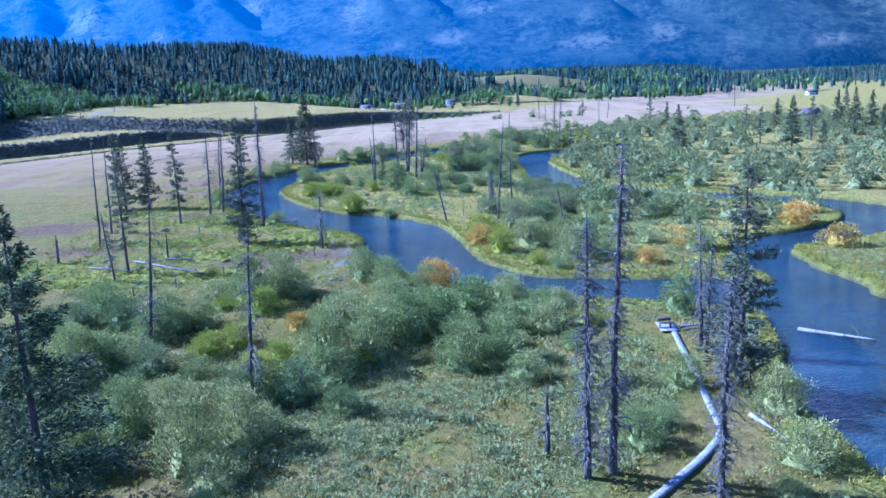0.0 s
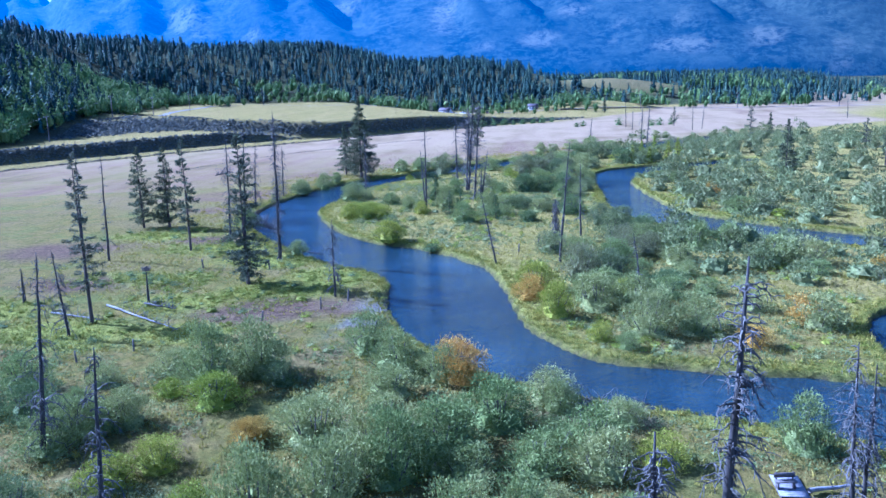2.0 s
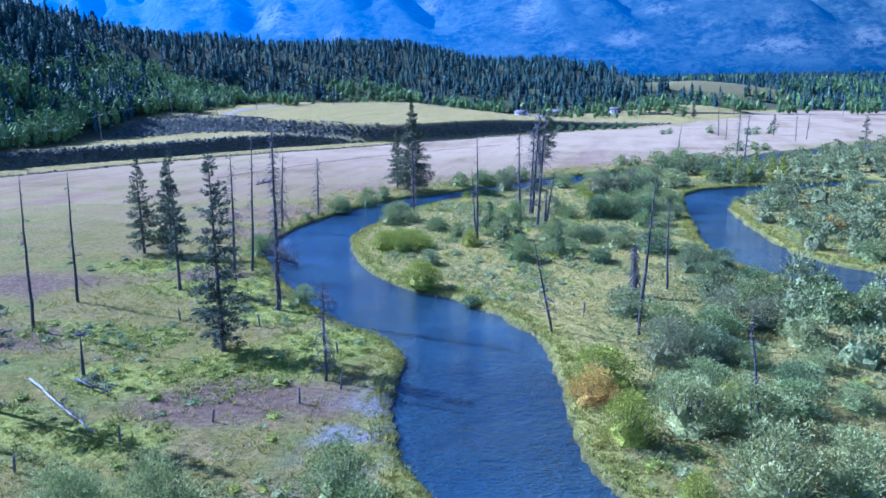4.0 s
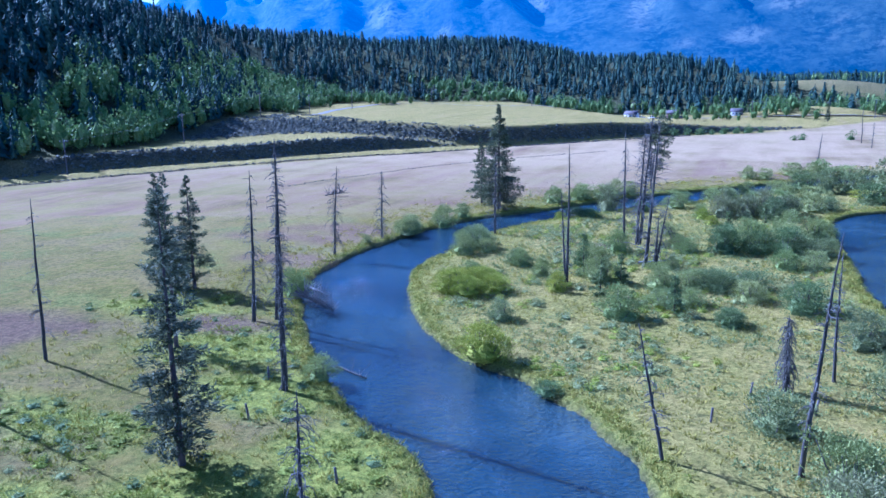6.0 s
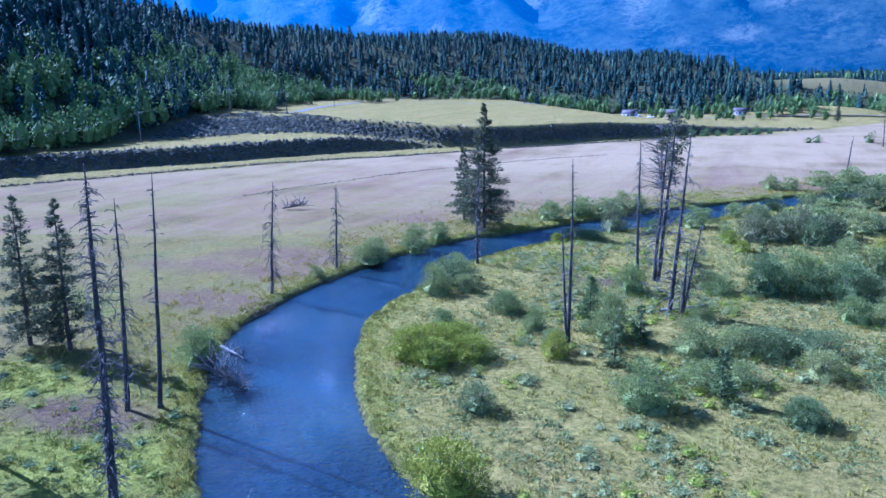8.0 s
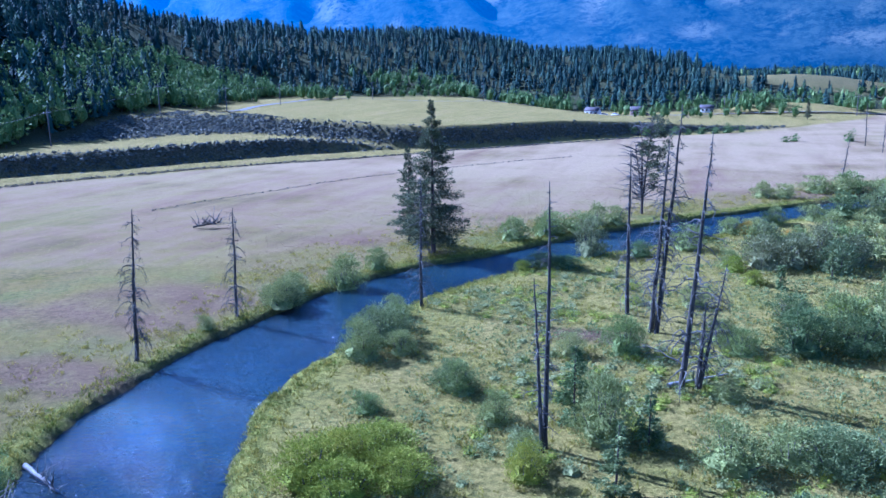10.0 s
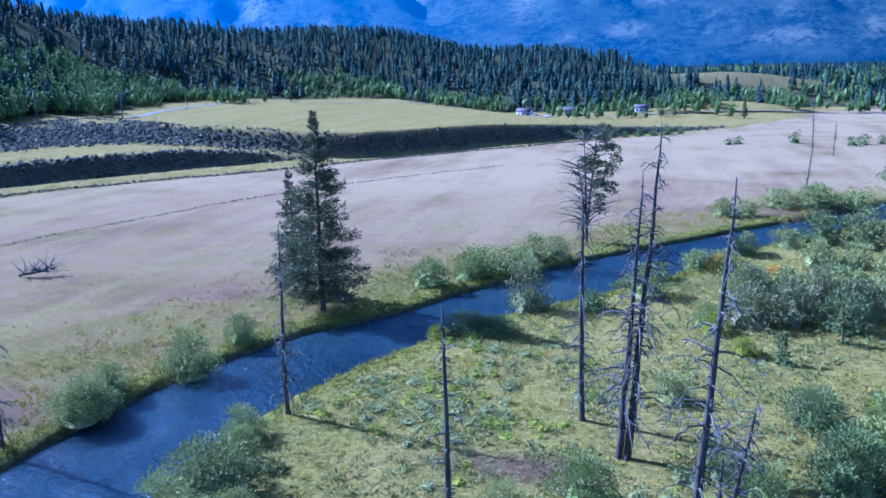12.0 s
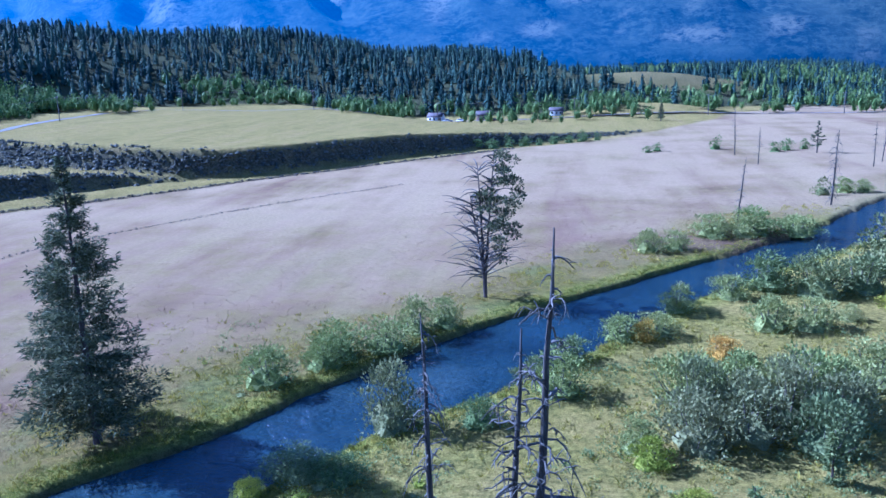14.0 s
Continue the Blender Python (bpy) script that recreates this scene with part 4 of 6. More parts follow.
BOARDWALK = [(20.9, 68.6, 0), (20.6, 65.5, 0), (20.3, 61.8, 0), (20.0, 58.0, 0), (19.4, 52.5, 0), (18.9, 48.1, 0), (17.2, 45.1, 0), (14.5, 41.8, 0), (12.0, 38.9, 0), (8.5, 35.0, 0), (3.0, 29.0, 0), (-4.0, 20.0, 0)]
ZONES = [
    (500, (-46, 14, 26, 92), 3.6, lambda x, y, r: dry(x, y, 2.0) & off_walk(x, y) & (r.random(len(x)) < smooth_step(0.40, 0.54, rough_noise(x, y, 17, 201, 3)) * smooth_step(98, 84, y + 0.25 * np.abs(x + 8)) * np.where((x > -11) & (y < 55), 0.3, 1.0)), (2.4, 5.2), 0.68, "gggbgd"),
    (420, (2, 60, 90, 175), 4.0, lambda x, y, r: dry(x, y, 2.2) & (r.random(len(x)) < smooth_step(0.40, 0.54, rough_noise(x, y, 20, 202, 3)) * smooth_step(0, 14, x - 0.12 * (y - 90))), (2.6, 5.4), 0.62, "ggdbgl"),
    (320, (-14, 60, 215, 320), 4.4, lambda x, y, r: dry(x, y, 1.0) & (r.random(len(x)) < 0.5 * smooth_step(0.42, 0.55, rough_noise(x, y, 16, 204, 3)) * smooth_step(-4, 12, x - 0.45 * (y - 226))), (2.2, 4.8), 0.6, "gdgbl"),
    (200, (12, 30, 28, 60), 2.6, lambda x, y, r: dry(x, y, 1.0) & off_walk(x, y) & (r.random(len(x)) < 0.25), (1.2, 2.6), 0.7, "gb"),
]
for number, (n, box, apart, test, (small, large), flat, kinds) in enumerate(ZONES):
    r = np.random.default_rng(300 + number)
    for i, (x, y) in enumerate(scatter(n, box, apart, test, 250 + number)[:(86, 48, 26, 8)[number]]):
        wide = r.uniform(small, large)
        put_shrub(kinds[i % len(kinds)], x, y, wide, wide * flat * r.uniform(0.8, 1.15), i * 3 + number)


def thicket(name, label, material, places, small, large, flat, seed, leaves=430, lobes=8, leaf=0.075):
    """Far bushes past counting, joined as one cover."""
    r = np.random.default_rng(seed)
    lite = []
    for q in range(4):
        stems, crown = shrub_meshes(seed + q, leaves, lobes, material, leaf, 0.34)
        v = np.zeros(len(crown.vertices) * 3, np.float32)
        crown.vertices.foreach_get("co", v)
        f = np.zeros(len(crown.loops), np.int32)
        crown.loops.foreach_get("vertex_index", f)
        lite.append((v.reshape(-1, 3), f.reshape(-1, 3)))
        bpy.data.meshes.remove(stems), bpy.data.meshes.remove(crown)
    s = Soup()
    z = height(np.array([p[0] for p in places]), np.array([p[1] for p in places]))
    for i, (x, y) in enumerate(places):
        v, f = lite[i % 4]
        wide, a = r.uniform(small, large), r.uniform(0, 6.283)
        c, d = math.cos(a) * wide, math.sin(a) * wide
        s.add(np.c_[v[:, 0] * c - v[:, 1] * d + x, v[:, 0] * d + v[:, 1] * c + y, v[:, 2] * wide * flat * r.uniform(0.75, 1.2) + z[i] - 0.05], f)
    return tagged(new(name, s.mesh(name, material)), label, "bushes", kind="stuff")


def marsh(x, y, r):
    return dry(x, y, 2.0) & (r.random(len(x)) < smooth_step(0.3, 0.44, rough_noise(x, y, 24, 203, 3)) * smooth_step(12, 26, x - 0.10 * (y - 170)))


MARSH = scatter(3200, (22, 190, 120, 345), 5.6, marsh, 260)
thicket("willow_thicket", "grey-green willow thicket filling the far marsh", BUSHY, MARSH[0::2], 3.4, 7.6, 0.8, 261)
thicket("dark_thicket", "dark green willow thicket in the far marsh", DARK, MARSH[1::2], 3.2, 7.0, 0.8, 262)

# ---- placed trees: x, y, height, lean of the top ----
SNAGS = [(-29.1, 69.7, 14.9, 1.6), (-14.9, 54.3, 14, 0.9), (-44.5, 96, 9.4, -0.8), (-20.3, 112.4, 9.6, 0.1), (-49.1, 148.3, 17.1, 0.6), (-57.8, 181.8, 13.8, 1), (-56.4, 195.6, 11.6, 0.3), (-39.1, 204.6, 14.5, 0.1), (-17.6, 207.6, 17.4, -0.2), (-10.2, 189.3, 10.3, 1.6), (22.3, 64.6, 11.4, -0.4), (22.8, 64.9, 10.1, 0.1), (36.2, 330.5, 13.8, 0.4), (35.6, 304.2, 14.9, 0.5)]
BARE_SNAGS = [(-57.6, 119.6, 17.3, 1), (-60.5, 130.4, 16.1, 0.7), (-46.9, 149.6, 19, 1.1), (-19.8, 175.9, 18.1, 0), (-19.9, 175.4, 12, -0.6), (-2.2, 129.6, 9.8, -2), (6.6, 130.4, 16.6, 1.1), (9.8, 149.5, 11.5, -0.1), (15.6, 110.4, 8.3, -1.1), (16.6, 314.7, 10.8, 0.7), (37.3, 417.2, 14.5, -0.6), (38.3, 394, 9.6, 0.1), (69.2, 396.2, 11, 0.7), (63.4, 385.8, 11, 0), (148.7, 450.5, 10.9, -0.3)]
LIMBED_SNAGS = [(-14.4, 202.2, 21.6, 1.4), (-14.9, 202.3, 18.6, 0.7), (-11.6, 188.5, 20.2, 1.3)]
BIG_SNAGS = [(-34.4, 131.9, 21.7, 0.4), (9.1, 42.1, 16.6, 0), (10.7, 42.7, 20.9, 0.5), (16.1, 39, 13.8, 0.2)]
STUBS = [(-58.3, 107.9, 4.5, 0.1), (-10.3, 189.4, 7.2, 0.2), (7, 45.4, 5.1, -0)]
THIN_PINES = [(-44.7, 100.5, 19, 1), (-51.2, 138, 18, 1), (59.9, 418.1, 9.1, 0.1), (82.8, 363, 12.6, -0.1), (89.6, 242.1, 11, -0.4), (99.2, 283.7, 9.9, -0.7), (105.8, 244.6, 14.5, -1.1)]
FIRS = [(-69.8, 157.4, 15.2, 1.1), (-64.9, 157.7, 15, 1.7), (-52.5, 235.8, 14.4, 0.9), (59.4, 220.2, 14, -0.2), (34.4, 564.1, 9.9, -0.2), (117.2, 302.9, 10.5, 0.1), (89.3, 358.5, 8.7, -0.1), (91.5, 223, 14.8, -0.7), (90.5, 200.7, 9.2, -1.1), (124.5, 269.7, 14, -0.8), (124.4, 257.3, 15.1, -0.1), (133.3, 264.8, 13.8, -0.9), (115.4, 221.3, 11.6, -1), (148.7, 317, 13.1, -0.7)]
HALF_FIRS = [(-33.4, 117.7, 19.8, 0.6), (22.7, 55.7, 17, 0.8)]


def tree_thing(name, meshes, parts, x, y, label, turn):
    return plant(name, meshes, parts, x, y, label, "tree", "trees on the river meadow", turn, (1, 1, 1), 0.1)


k = 0
for x, y, h, lean in SNAGS:
    k += 1
    tree_thing("dead_tree", snag_meshes("snag", h, 0.0085 * h + 0.05, int(80 + 3 * h), 2.3, 0.75, 200 + k, lean, 0.08, 1.05), ("trunk", "bare_crown"), x, y, "grey standing dead conifer with drooping bare branches", 0)
for x, y, h, lean in BARE_SNAGS:
    k += 1
    tree_thing("dead_tree", snag_meshes("snag", h, 0.007 * h + 0.05, int(45 + 2.2 * h), 1.5, 0.4, 300 + k, lean, 0.15, 1.05), ("trunk", "bare_crown"), x, y, "thin bare dead conifer trunk with few stubs", 0)
for x, y, h, lean in BIG_SNAGS:
    k += 1
    tree_thing("dead_tree", snag_meshes("snag", h, 0.009 * h + 0.07, 560, 1.5, 0.5, 400 + k, lean, 0.05, 0.95, 0.3), ("trunk", "bare_crown"), x, y, "tall grey dead conifer bristling with twisted bare branches", 0)
for x, y, h, lean in LIMBED_SNAGS:
    k += 1
    tree_thing("dead_tree", snag_meshes("snag", h, 0.0085 * h + 0.06, 110, 4.0, 0.5, 430 + k, lean, 0.08, 1.35, 0.75), ("trunk", "bare_crown"), x, y, "silver-grey dead conifer with long curving bare limbs", 0)
for x, y, h, lean in STUBS:
    k += 1
    tree_thing("dead_tree", snag_meshes("snag", h, 0.2, 40, 1.2, 0.5, 500 + k, lean, 0.2, 1.4), ("trunk", "bare_crown"), x, y, "broken-off dead tree trunk with brittle twigs", 0)
for x, y, h, lean in THIN_PINES:
    k += 1
    tree_thing("pine_tree", conifer_meshes(h, 0.2, 1.9, 600 + k, 0.22, 0.9, 0.4, 0.3, SPARSE, 0.6), ("trunk", "crown"), x, y, "sparse half-dead pine with thin green tufts", 0)
for x, y, h, lean in FIRS:
    k += 1
    tree_thing("fir_tree", conifer_meshes(h, 0.22, h * 0.18, 700 + k, 0.1, 1.35, 0.4, 0.12, None, 0.85), ("trunk", "crown"), x, y, "dark green full-crowned conifer on the meadow", 0)
for x, y, h, lean in HALF_FIRS:
    k += 1
    tree_thing("fir_tree", conifer_meshes(h, 0.25, 2.2, 800 + k, 0.05, 1.6, 0.5, 0.16, SPARSE, 0.5, None, 0.3), ("trunk", "crown"), x, y, "narrow ragged dark conifer with grey dead twigs", 0)
tree_thing("spruce_tree", conifer_meshes(21.2, 0.32, 4.8, 901, 0.09, 2.0, 0.3, 0.1, None, 0.95), ("trunk", "crown"), -46.6, 229.8, "tall dark green spruce standing on the river bank", 20)
tree_thing("pine_tree", open_pine(17.1, 902), ("trunk", "crown", "bare_crown"), -21.3, 268.5, "forked half-bare pine beyond the river", 0)
tree_thing("pine_tree", conifer_meshes(18.8, 0.3, 4.2, 903, 0.06, 1.5, 0.35, 0.1), ("trunk", "crown"), -22.5, 38.6, "dark green pine with shaggy boughs", 10)


# ---- woods on the slopes ----
def spire_tree(r, tiers, slim):
    """Unit conifer: a ragged dark core hung with drooping boughs."""
    v = [(0, 0, 1.0)]
    g = np.arange(5) * 1.2566
    v += [(0.5 * slim * math.cos(a) * r.uniform(0.6, 1.2), 0.5 * slim * math.sin(a) * r.uniform(0.6, 1.2), 0.12) for a in g]
    f = [(1 + i, 1 + (i + 1) % 5, 0) for i in range(5)]
    for k in range(tiers):
        lo = 0.1 + 0.84 * (k + 0.5) / tiers
        for a in np.arange(5) * 1.2566 + r.uniform(0, 1.2):
            a += r.normal(0, 0.2)
            ln = slim * (1.06 - lo) ** 0.8 * r.uniform(0.55, 1.3)
            w = 0.32 * ln + 0.012
            c, d = math.cos(a), math.sin(a)
            z = lo + r.normal(0, 0.02)
            n = len(v)
            v += [(c * ln * 0.1, d * ln * 0.1, z + 0.085 + 0.1 * slim), (c * ln - d * w, d * ln + c * w, z - 0.3 * ln + r.normal(0, 0.01)), (c * ln + d * w, d * ln - c * w, z - 0.2 * ln)]
            f.append((n, n + 1, n + 2))
    return np.array(v), np.array(f)


def build_conifers(name, label, material, xs, ys, tall, tiers, slim):
    z = height(xs, ys)
    s, stems = Soup(), Soup()
    kinds = [spire_tree(rng, tiers, slim * q) for q in np.linspace(0.7, 1.3, 16)]
    turn = rng.uniform(0, 6.283, len(xs))
    for i, (x, y, gz, h) in enumerate(zip(xs, ys, z, tall)):
        v, f = kinds[i % 16]
        c, d = math.cos(turn[i]) * h, math.sin(turn[i]) * h
        s.add(np.c_[v[:, 0] * c - v[:, 1] * d + x, v[:, 0] * d + v[:, 1] * c + y, v[:, 2] * h + gz], f)
        stems.tube([(x, y, gz - 0.3), (x, y, gz + h * 0.4)], [0.012 * h, 0.006 * h], 3, False)
    me = s.mesh("foliage", material)
    tone = me.attributes.new("tone", "FLOAT", "POINT")
    tone.data.foreach_set("value", np.concatenate([np.full(len(kinds[i % 16][0]), q, np.float32) for i, q in enumerate(rng.random(len(xs)))]))
    ob = new(name)
    part("foliage", me, ob)
    part("trunks", stems.mesh("trunks", LIVE_BARK), ob)
    return tagged(ob, label, "trees", kind="stuff")


def puff_tree(r, n):
    """Unit broadleaf: small leaves on a tall lobed egg."""
    k = r.integers(0, 5, n)
    c = np.array([(0, 0, 0.7), (0.09, 0.03, 0.5), (-0.08, 0.06, 0.46), (0.02, -0.09, 0.42), (0, 0.02, 0.26)])[k]
    d = r.normal(size=(n, 3))
    d /= np.linalg.norm(d, axis=1)[:, None]
    at = d * [0.19, 0.19, 0.2] * r.uniform(0.75, 1.1, (n, 1)) + c * [1.4, 1.4, 1]
    return at, d + [0, 0, 0.5], np.full(n, 0.075) * r.uniform(0.7, 1.3, n)


def build_wood(name, label, material, xs, ys, tall, unit, trunk_material, fan=0.5):
    z = height(xs, ys)
    s, stems = Soup(), Soup()
    at, along, size = [], [], []
    for x, y, gz, h in zip(xs, ys, z, tall):
        a, d, w = unit()
        at.append(a * h + [x, y, gz]), along.append(d), size.append(w * h)
        g = np.arange(6) * 1.0472
        ring = np.concatenate([np.c_[0.17 * np.cos(g), 0.17 * np.sin(g), np.full(6, 0.24)], np.c_[0.2 * np.cos(g + 0.5), 0.2 * np.sin(g + 0.5), np.full(6, 0.56)], [[0, 0, 0.86], [0, 0, 0.12]]])
        f = [(i, (i + 1) % 6, 6 + i) for i in range(6)] + [((i + 1) % 6, 6 + (i + 1) % 6, 6 + i) for i in range(6)] + [(6 + i, 6 + (i + 1) % 6, 12) for i in range(6)] + [(13, (i + 1) % 6, i) for i in range(6)]
        s.flakes(ring * rng.uniform(0.65, 1.1, (14, 1)) * h + [x, y, gz], f)
    size = np.concatenate(size)
    along = np.concatenate(along)
    along /= np.linalg.norm(along, axis=1)[:, None]
    s.blades(np.concatenate(at), along, size, size * fan)
    ob = new(name)
    part("foliage", s.mesh("foliage", material), ob)
    for x, y, gz, h in zip(xs, ys, z, tall):
        stems.tube([(x, y, gz - 0.3), (x, y, gz + h * 0.8)], [0.012 * h, 0.004 * h], 3, False)
    part("trunks", stems.mesh("trunks", trunk_material), ob)
    return tagged(ob, label, "trees", kind="stuff")


def wood_places(n, test, box):
    out = []
    while sum(len(o) for o in out) < n:
        x, y = rng.uniform(box[0], box[1], 6000), rng.uniform(box[2], box[3], 6000)
        ok = test(x, y)
        out.append(np.c_[x, y][ok])
        if len(out) > 60:
            break
    return np.concatenate(out)[:n]


def in_wood(x, y):
    _, m = land(x, y)
    d = m["deep"]
    clear = np.clip(m["knoll"] * 2.0, 0, 1)
    aspens = smooth_step(0.52, 0.6, rough_noise(x, y, 70, 111, 3)) * smooth_step(70, 25, d) * smooth_step(200, 300, y)
    front = np.exp(-np.clip(d, 0, None) / 300)
    slope = np.clip(m["rate"] / 0.05, 0, 1)
    return (d > 3) & (d < 480) & (rng.random(len(x)) < (0.35 + 0.65 * front) * slope * (1 - clear) * (1 - 0.9 * aspens))


def yard(x, y):
    """The open ground round the houses at the forest edge."""
    return np.exp(-(((x + 56) / 40) ** 2 + ((y - 596) / 16) ** 4))


def in_aspens(x, y):
    _, m = land(x, y)
    d = m["deep"]
    lot = smooth_step(0.52, 0.6, rough_noise(x, y, 70, 111, 3)) * smooth_step(70, 25, d)
    lot = np.maximum(lot, smooth_step(45, 12, d) * smooth_step(0.42, 0.55, rough_noise(x, y, 45, 112, 3)) * 0.9)
    lot = np.maximum(lot, smooth_step(0.47, 0.56, rough_noise(x, y, 90, 121, 3)) * smooth_step(60, 160, x + 0.1 * y) * smooth_step(70, 110, d) * smooth_step(420, 300, d) * 0.5)
    lot = lot * smooth_step(200, 300, y) * (1 - 0.65 * smooth_step(540, 600, y) * smooth_step(75, 60, d))
    return (d > 0) & (yard(x, y) < 0.4) & (rng.random(len(x)) < lot * np.clip(m["rate"] / 0.03, 0, 1) * (1 - np.clip(m["knoll"] * 2, 0, 1)))


P = wood_places(8400, in_wood, (-640, 330, 60, 1120))
build_conifers("conifer_forest", "dense dark conifer forest covering the hillside", FOREST, P[:, 0], P[:, 1], 4.5 + 9 * rng.random(len(P)) ** 1.4, 8, 0.26)
P = wood_places(2300, in_wood, (-380, -195, 110, 470))
build_conifers("conifer_forest", "dense dark conifer forest at the foot of the hillside", FOREST, P[:, 0], P[:, 1], 5 + 9 * rng.random(len(P)) ** 1.2, 8, 0.26)
P = wood_places(1350, in_aspens, (-420, 330, 150, 1000))
build_wood("aspen_grove", "light green aspens along the forest edge", ASPEN, P[:, 0], P[:, 1], rng.uniform(7, 12.5, len(P)), lambda: puff_tree(rng, 84), STEM, 0.45)


def in_far_wood(x, y):
    _, m = land(x, y)
    line = y - (640 - 0.12 * x) + 60 * (rough_noise(x, y, 160, 131, 3) - 0.5)
    gap = np.exp(-(((x - 262) / 40) ** 2 + ((y - 720) / 90) ** 2))
    near = smooth_step(120, 60, line) * smooth_step(240, 200, x)
    return (line > 0) & (x > 98 + 0.05 * (y - 640)) & (rng.random(len(x)) < np.maximum(near, 0.6 * smooth_step(0.3, 0.45, rough_noise(x, y, 130, 132, 3))) * (1 - gap))


P = wood_places(1900, in_far_wood, (95, 900, 560, 1500))
build_conifers("far_woods", "distant dark conifer woods at the valley's end", FOREST, P[:, 0], P[:, 1], rng.uniform(7, 13, len(P)), 6, 0.2)


def in_copse(x, y):
    near = np.exp(-(((x + 226) / 11) ** 2 + ((y - 545) / 9) ** 2))
    edge = np.exp(-(((x + 70) / 70) ** 2 + ((y - 585) / 16) ** 2)) * smooth_step(0.45, 0.55, rough_noise(x, y, 22, 141, 3))
    row = np.exp(-(((x - 60) / 120) ** 2 + ((y - 608) / 9) ** 2)) * smooth_step(0.5, 0.6, rough_noise(x, y, 20, 142, 3))
    hem = np.exp(-((slope_at(x, y, 2) + 4) / 7) ** 2) * smooth_step(430, 480, y) * smooth_step(0.45, 0.6, rough_noise(x, y, 18, 143, 3)) * 0.7
    return (yard(x, y) < 0.3) & (rng.random(len(x)) < np.clip(near * 1.5 + edge + row + hem, 0, 1))


P = wood_places(330, in_copse, (-300, 180, 420, 680))
build_wood("copse", "rounded light green trees at the field's far edge", ASPEN, P[:, 0], P[:, 1], rng.uniform(4, 10, len(P)), lambda: puff_tree(rng, 110), STEM, 0.45)

# ---- undergrowth ----
def carpet(name, label, material, xs, ys, wide, tall, blades, seed, category, fan=0.3, up=0.5, short=1.0, mound=False, mat=False):
    """Many low clumps joined as one cover of the ground; mound: on a bushy dome each; mat: leaves spread open to the sky."""
    r = np.random.default_rng(seed)
    z = height(xs, ys)
    k = len(xs)
    a, d = r.uniform(0, 6.283, (k, blades)), r.random((k, blades)) ** 0.6
    w, h = wide[:, None], tall[:, None]
    lift = (0.85 - 0.75 * d ** 2) * (r.uniform(0.6, 1.25, (k, blades)) if mound else r.uniform(0.2, 1.0, (k, blades)))
    at = np.stack([xs[:, None] + w * 0.5 * d * np.cos(a), ys[:, None] + w * 0.5 * d * np.sin(a), z[:, None] + h * lift * up - 0.03], -1).reshape(-1, 3)
    along = np.stack([np.cos(a) * d * 0.8, np.sin(a) * d * 0.8, np.full((k, blades), 0.45 if mat else 0.8)], -1).reshape(-1, 3) + r.normal(0, 0.3, (k * blades, 3))
    along /= np.linalg.norm(along, axis=1)[:, None]
    size = (h * r.uniform(0.35, 0.75, (k, blades)) * short).ravel()
    s = Soup()
    if mat:
        side = np.stack([-np.sin(a), np.cos(a), np.zeros((k, blades))], -1).reshape(-1, 3) + r.normal(0, 0.45, (k * blades, 3))
        side *= (size * fan / np.linalg.norm(side, axis=1))[:, None]
        s.add(np.stack([at - side, at + side, at + along * size[:, None]], 1).reshape(-1, 3), np.arange(len(at))[:, None] * 3 + [0, 1, 2])
    else:
        s.blades(at, along, size, size * fan)
    if mound:
        g = np.arange(6) * 1.0472
        ring = np.concatenate([np.c_[0.5 * np.cos(g), 0.5 * np.sin(g), np.zeros(6)], np.c_[0.36 * np.cos(g + 0.5), 0.36 * np.sin(g + 0.5), np.full(6, 0.55)], [[0, 0, 0.82]]])
        f = np.array([(i, (i + 1) % 6, 6 + i) for i in range(6)] + [((i + 1) % 6, 6 + (i + 1) % 6, 6 + i) for i in range(6)] + [(6 + i, 6 + (i + 1) % 6, 12) for i in range(6)])
        long = r.uniform(0.65, 1.4, k)
        v = ring[None] * np.stack([wide, wide, tall * up], 1)[:, None] * r.uniform(0.45, 1.2, (k, 13, 1))
        v[:, :, 0] *= long[:, None]
        spin = r.uniform(0, 6.283, k)[:, None]
        v = np.stack([v[:, :, 0] * np.cos(spin) - v[:, :, 1] * np.sin(spin), v[:, :, 0] * np.sin(spin) + v[:, :, 1] * np.cos(spin), v[:, :, 2]], -1)
        v = v + np.stack([xs, ys, z - 0.05], 1)[:, None]
        s.add(v.reshape(-1, 3), (f[None] + 13 * np.arange(k)[:, None, None]).reshape(-1, 3))
    return tagged(new(name, s.mesh(name, material)), label, category, kind="stuff")


def sow(n, box, chance, seed):
    r = np.random.default_rng(seed)
    x, y = r.uniform(box[0], box[1], n), r.uniform(box[2], box[3], n)
    keep = r.random(n) < chance(x, y)
    return x[keep], y[keep], r


def scrub_chance(x, y):
    g = water_gap(x, y)
    east = smooth_step(1.0, 3.5, g)
    patch = smooth_step(0.37, 0.48, rough_noise(x, y, 7, 401, 4))
    west = (WATERS.read(x, y, 1) > 0) & (y > 95)
    return east * patch * np.where(west, 0.12, 1.0) * (off_walk(x, y) | (y > 70))


x, y, r = sow(21000, (-48, 60, 26, 260), scrub_chance, 410)
carpet("dwarf_willow", "low grey-green dwarf willow scrub in the meadow grass", DWARF, x, y, 0.7 + 1.9 * r.random(len(x)) ** 1.8, r.uniform(0.35, 0.85, len(x)), 24, 411, "scrub", 0.36, 0.85, 0.5, False, True)


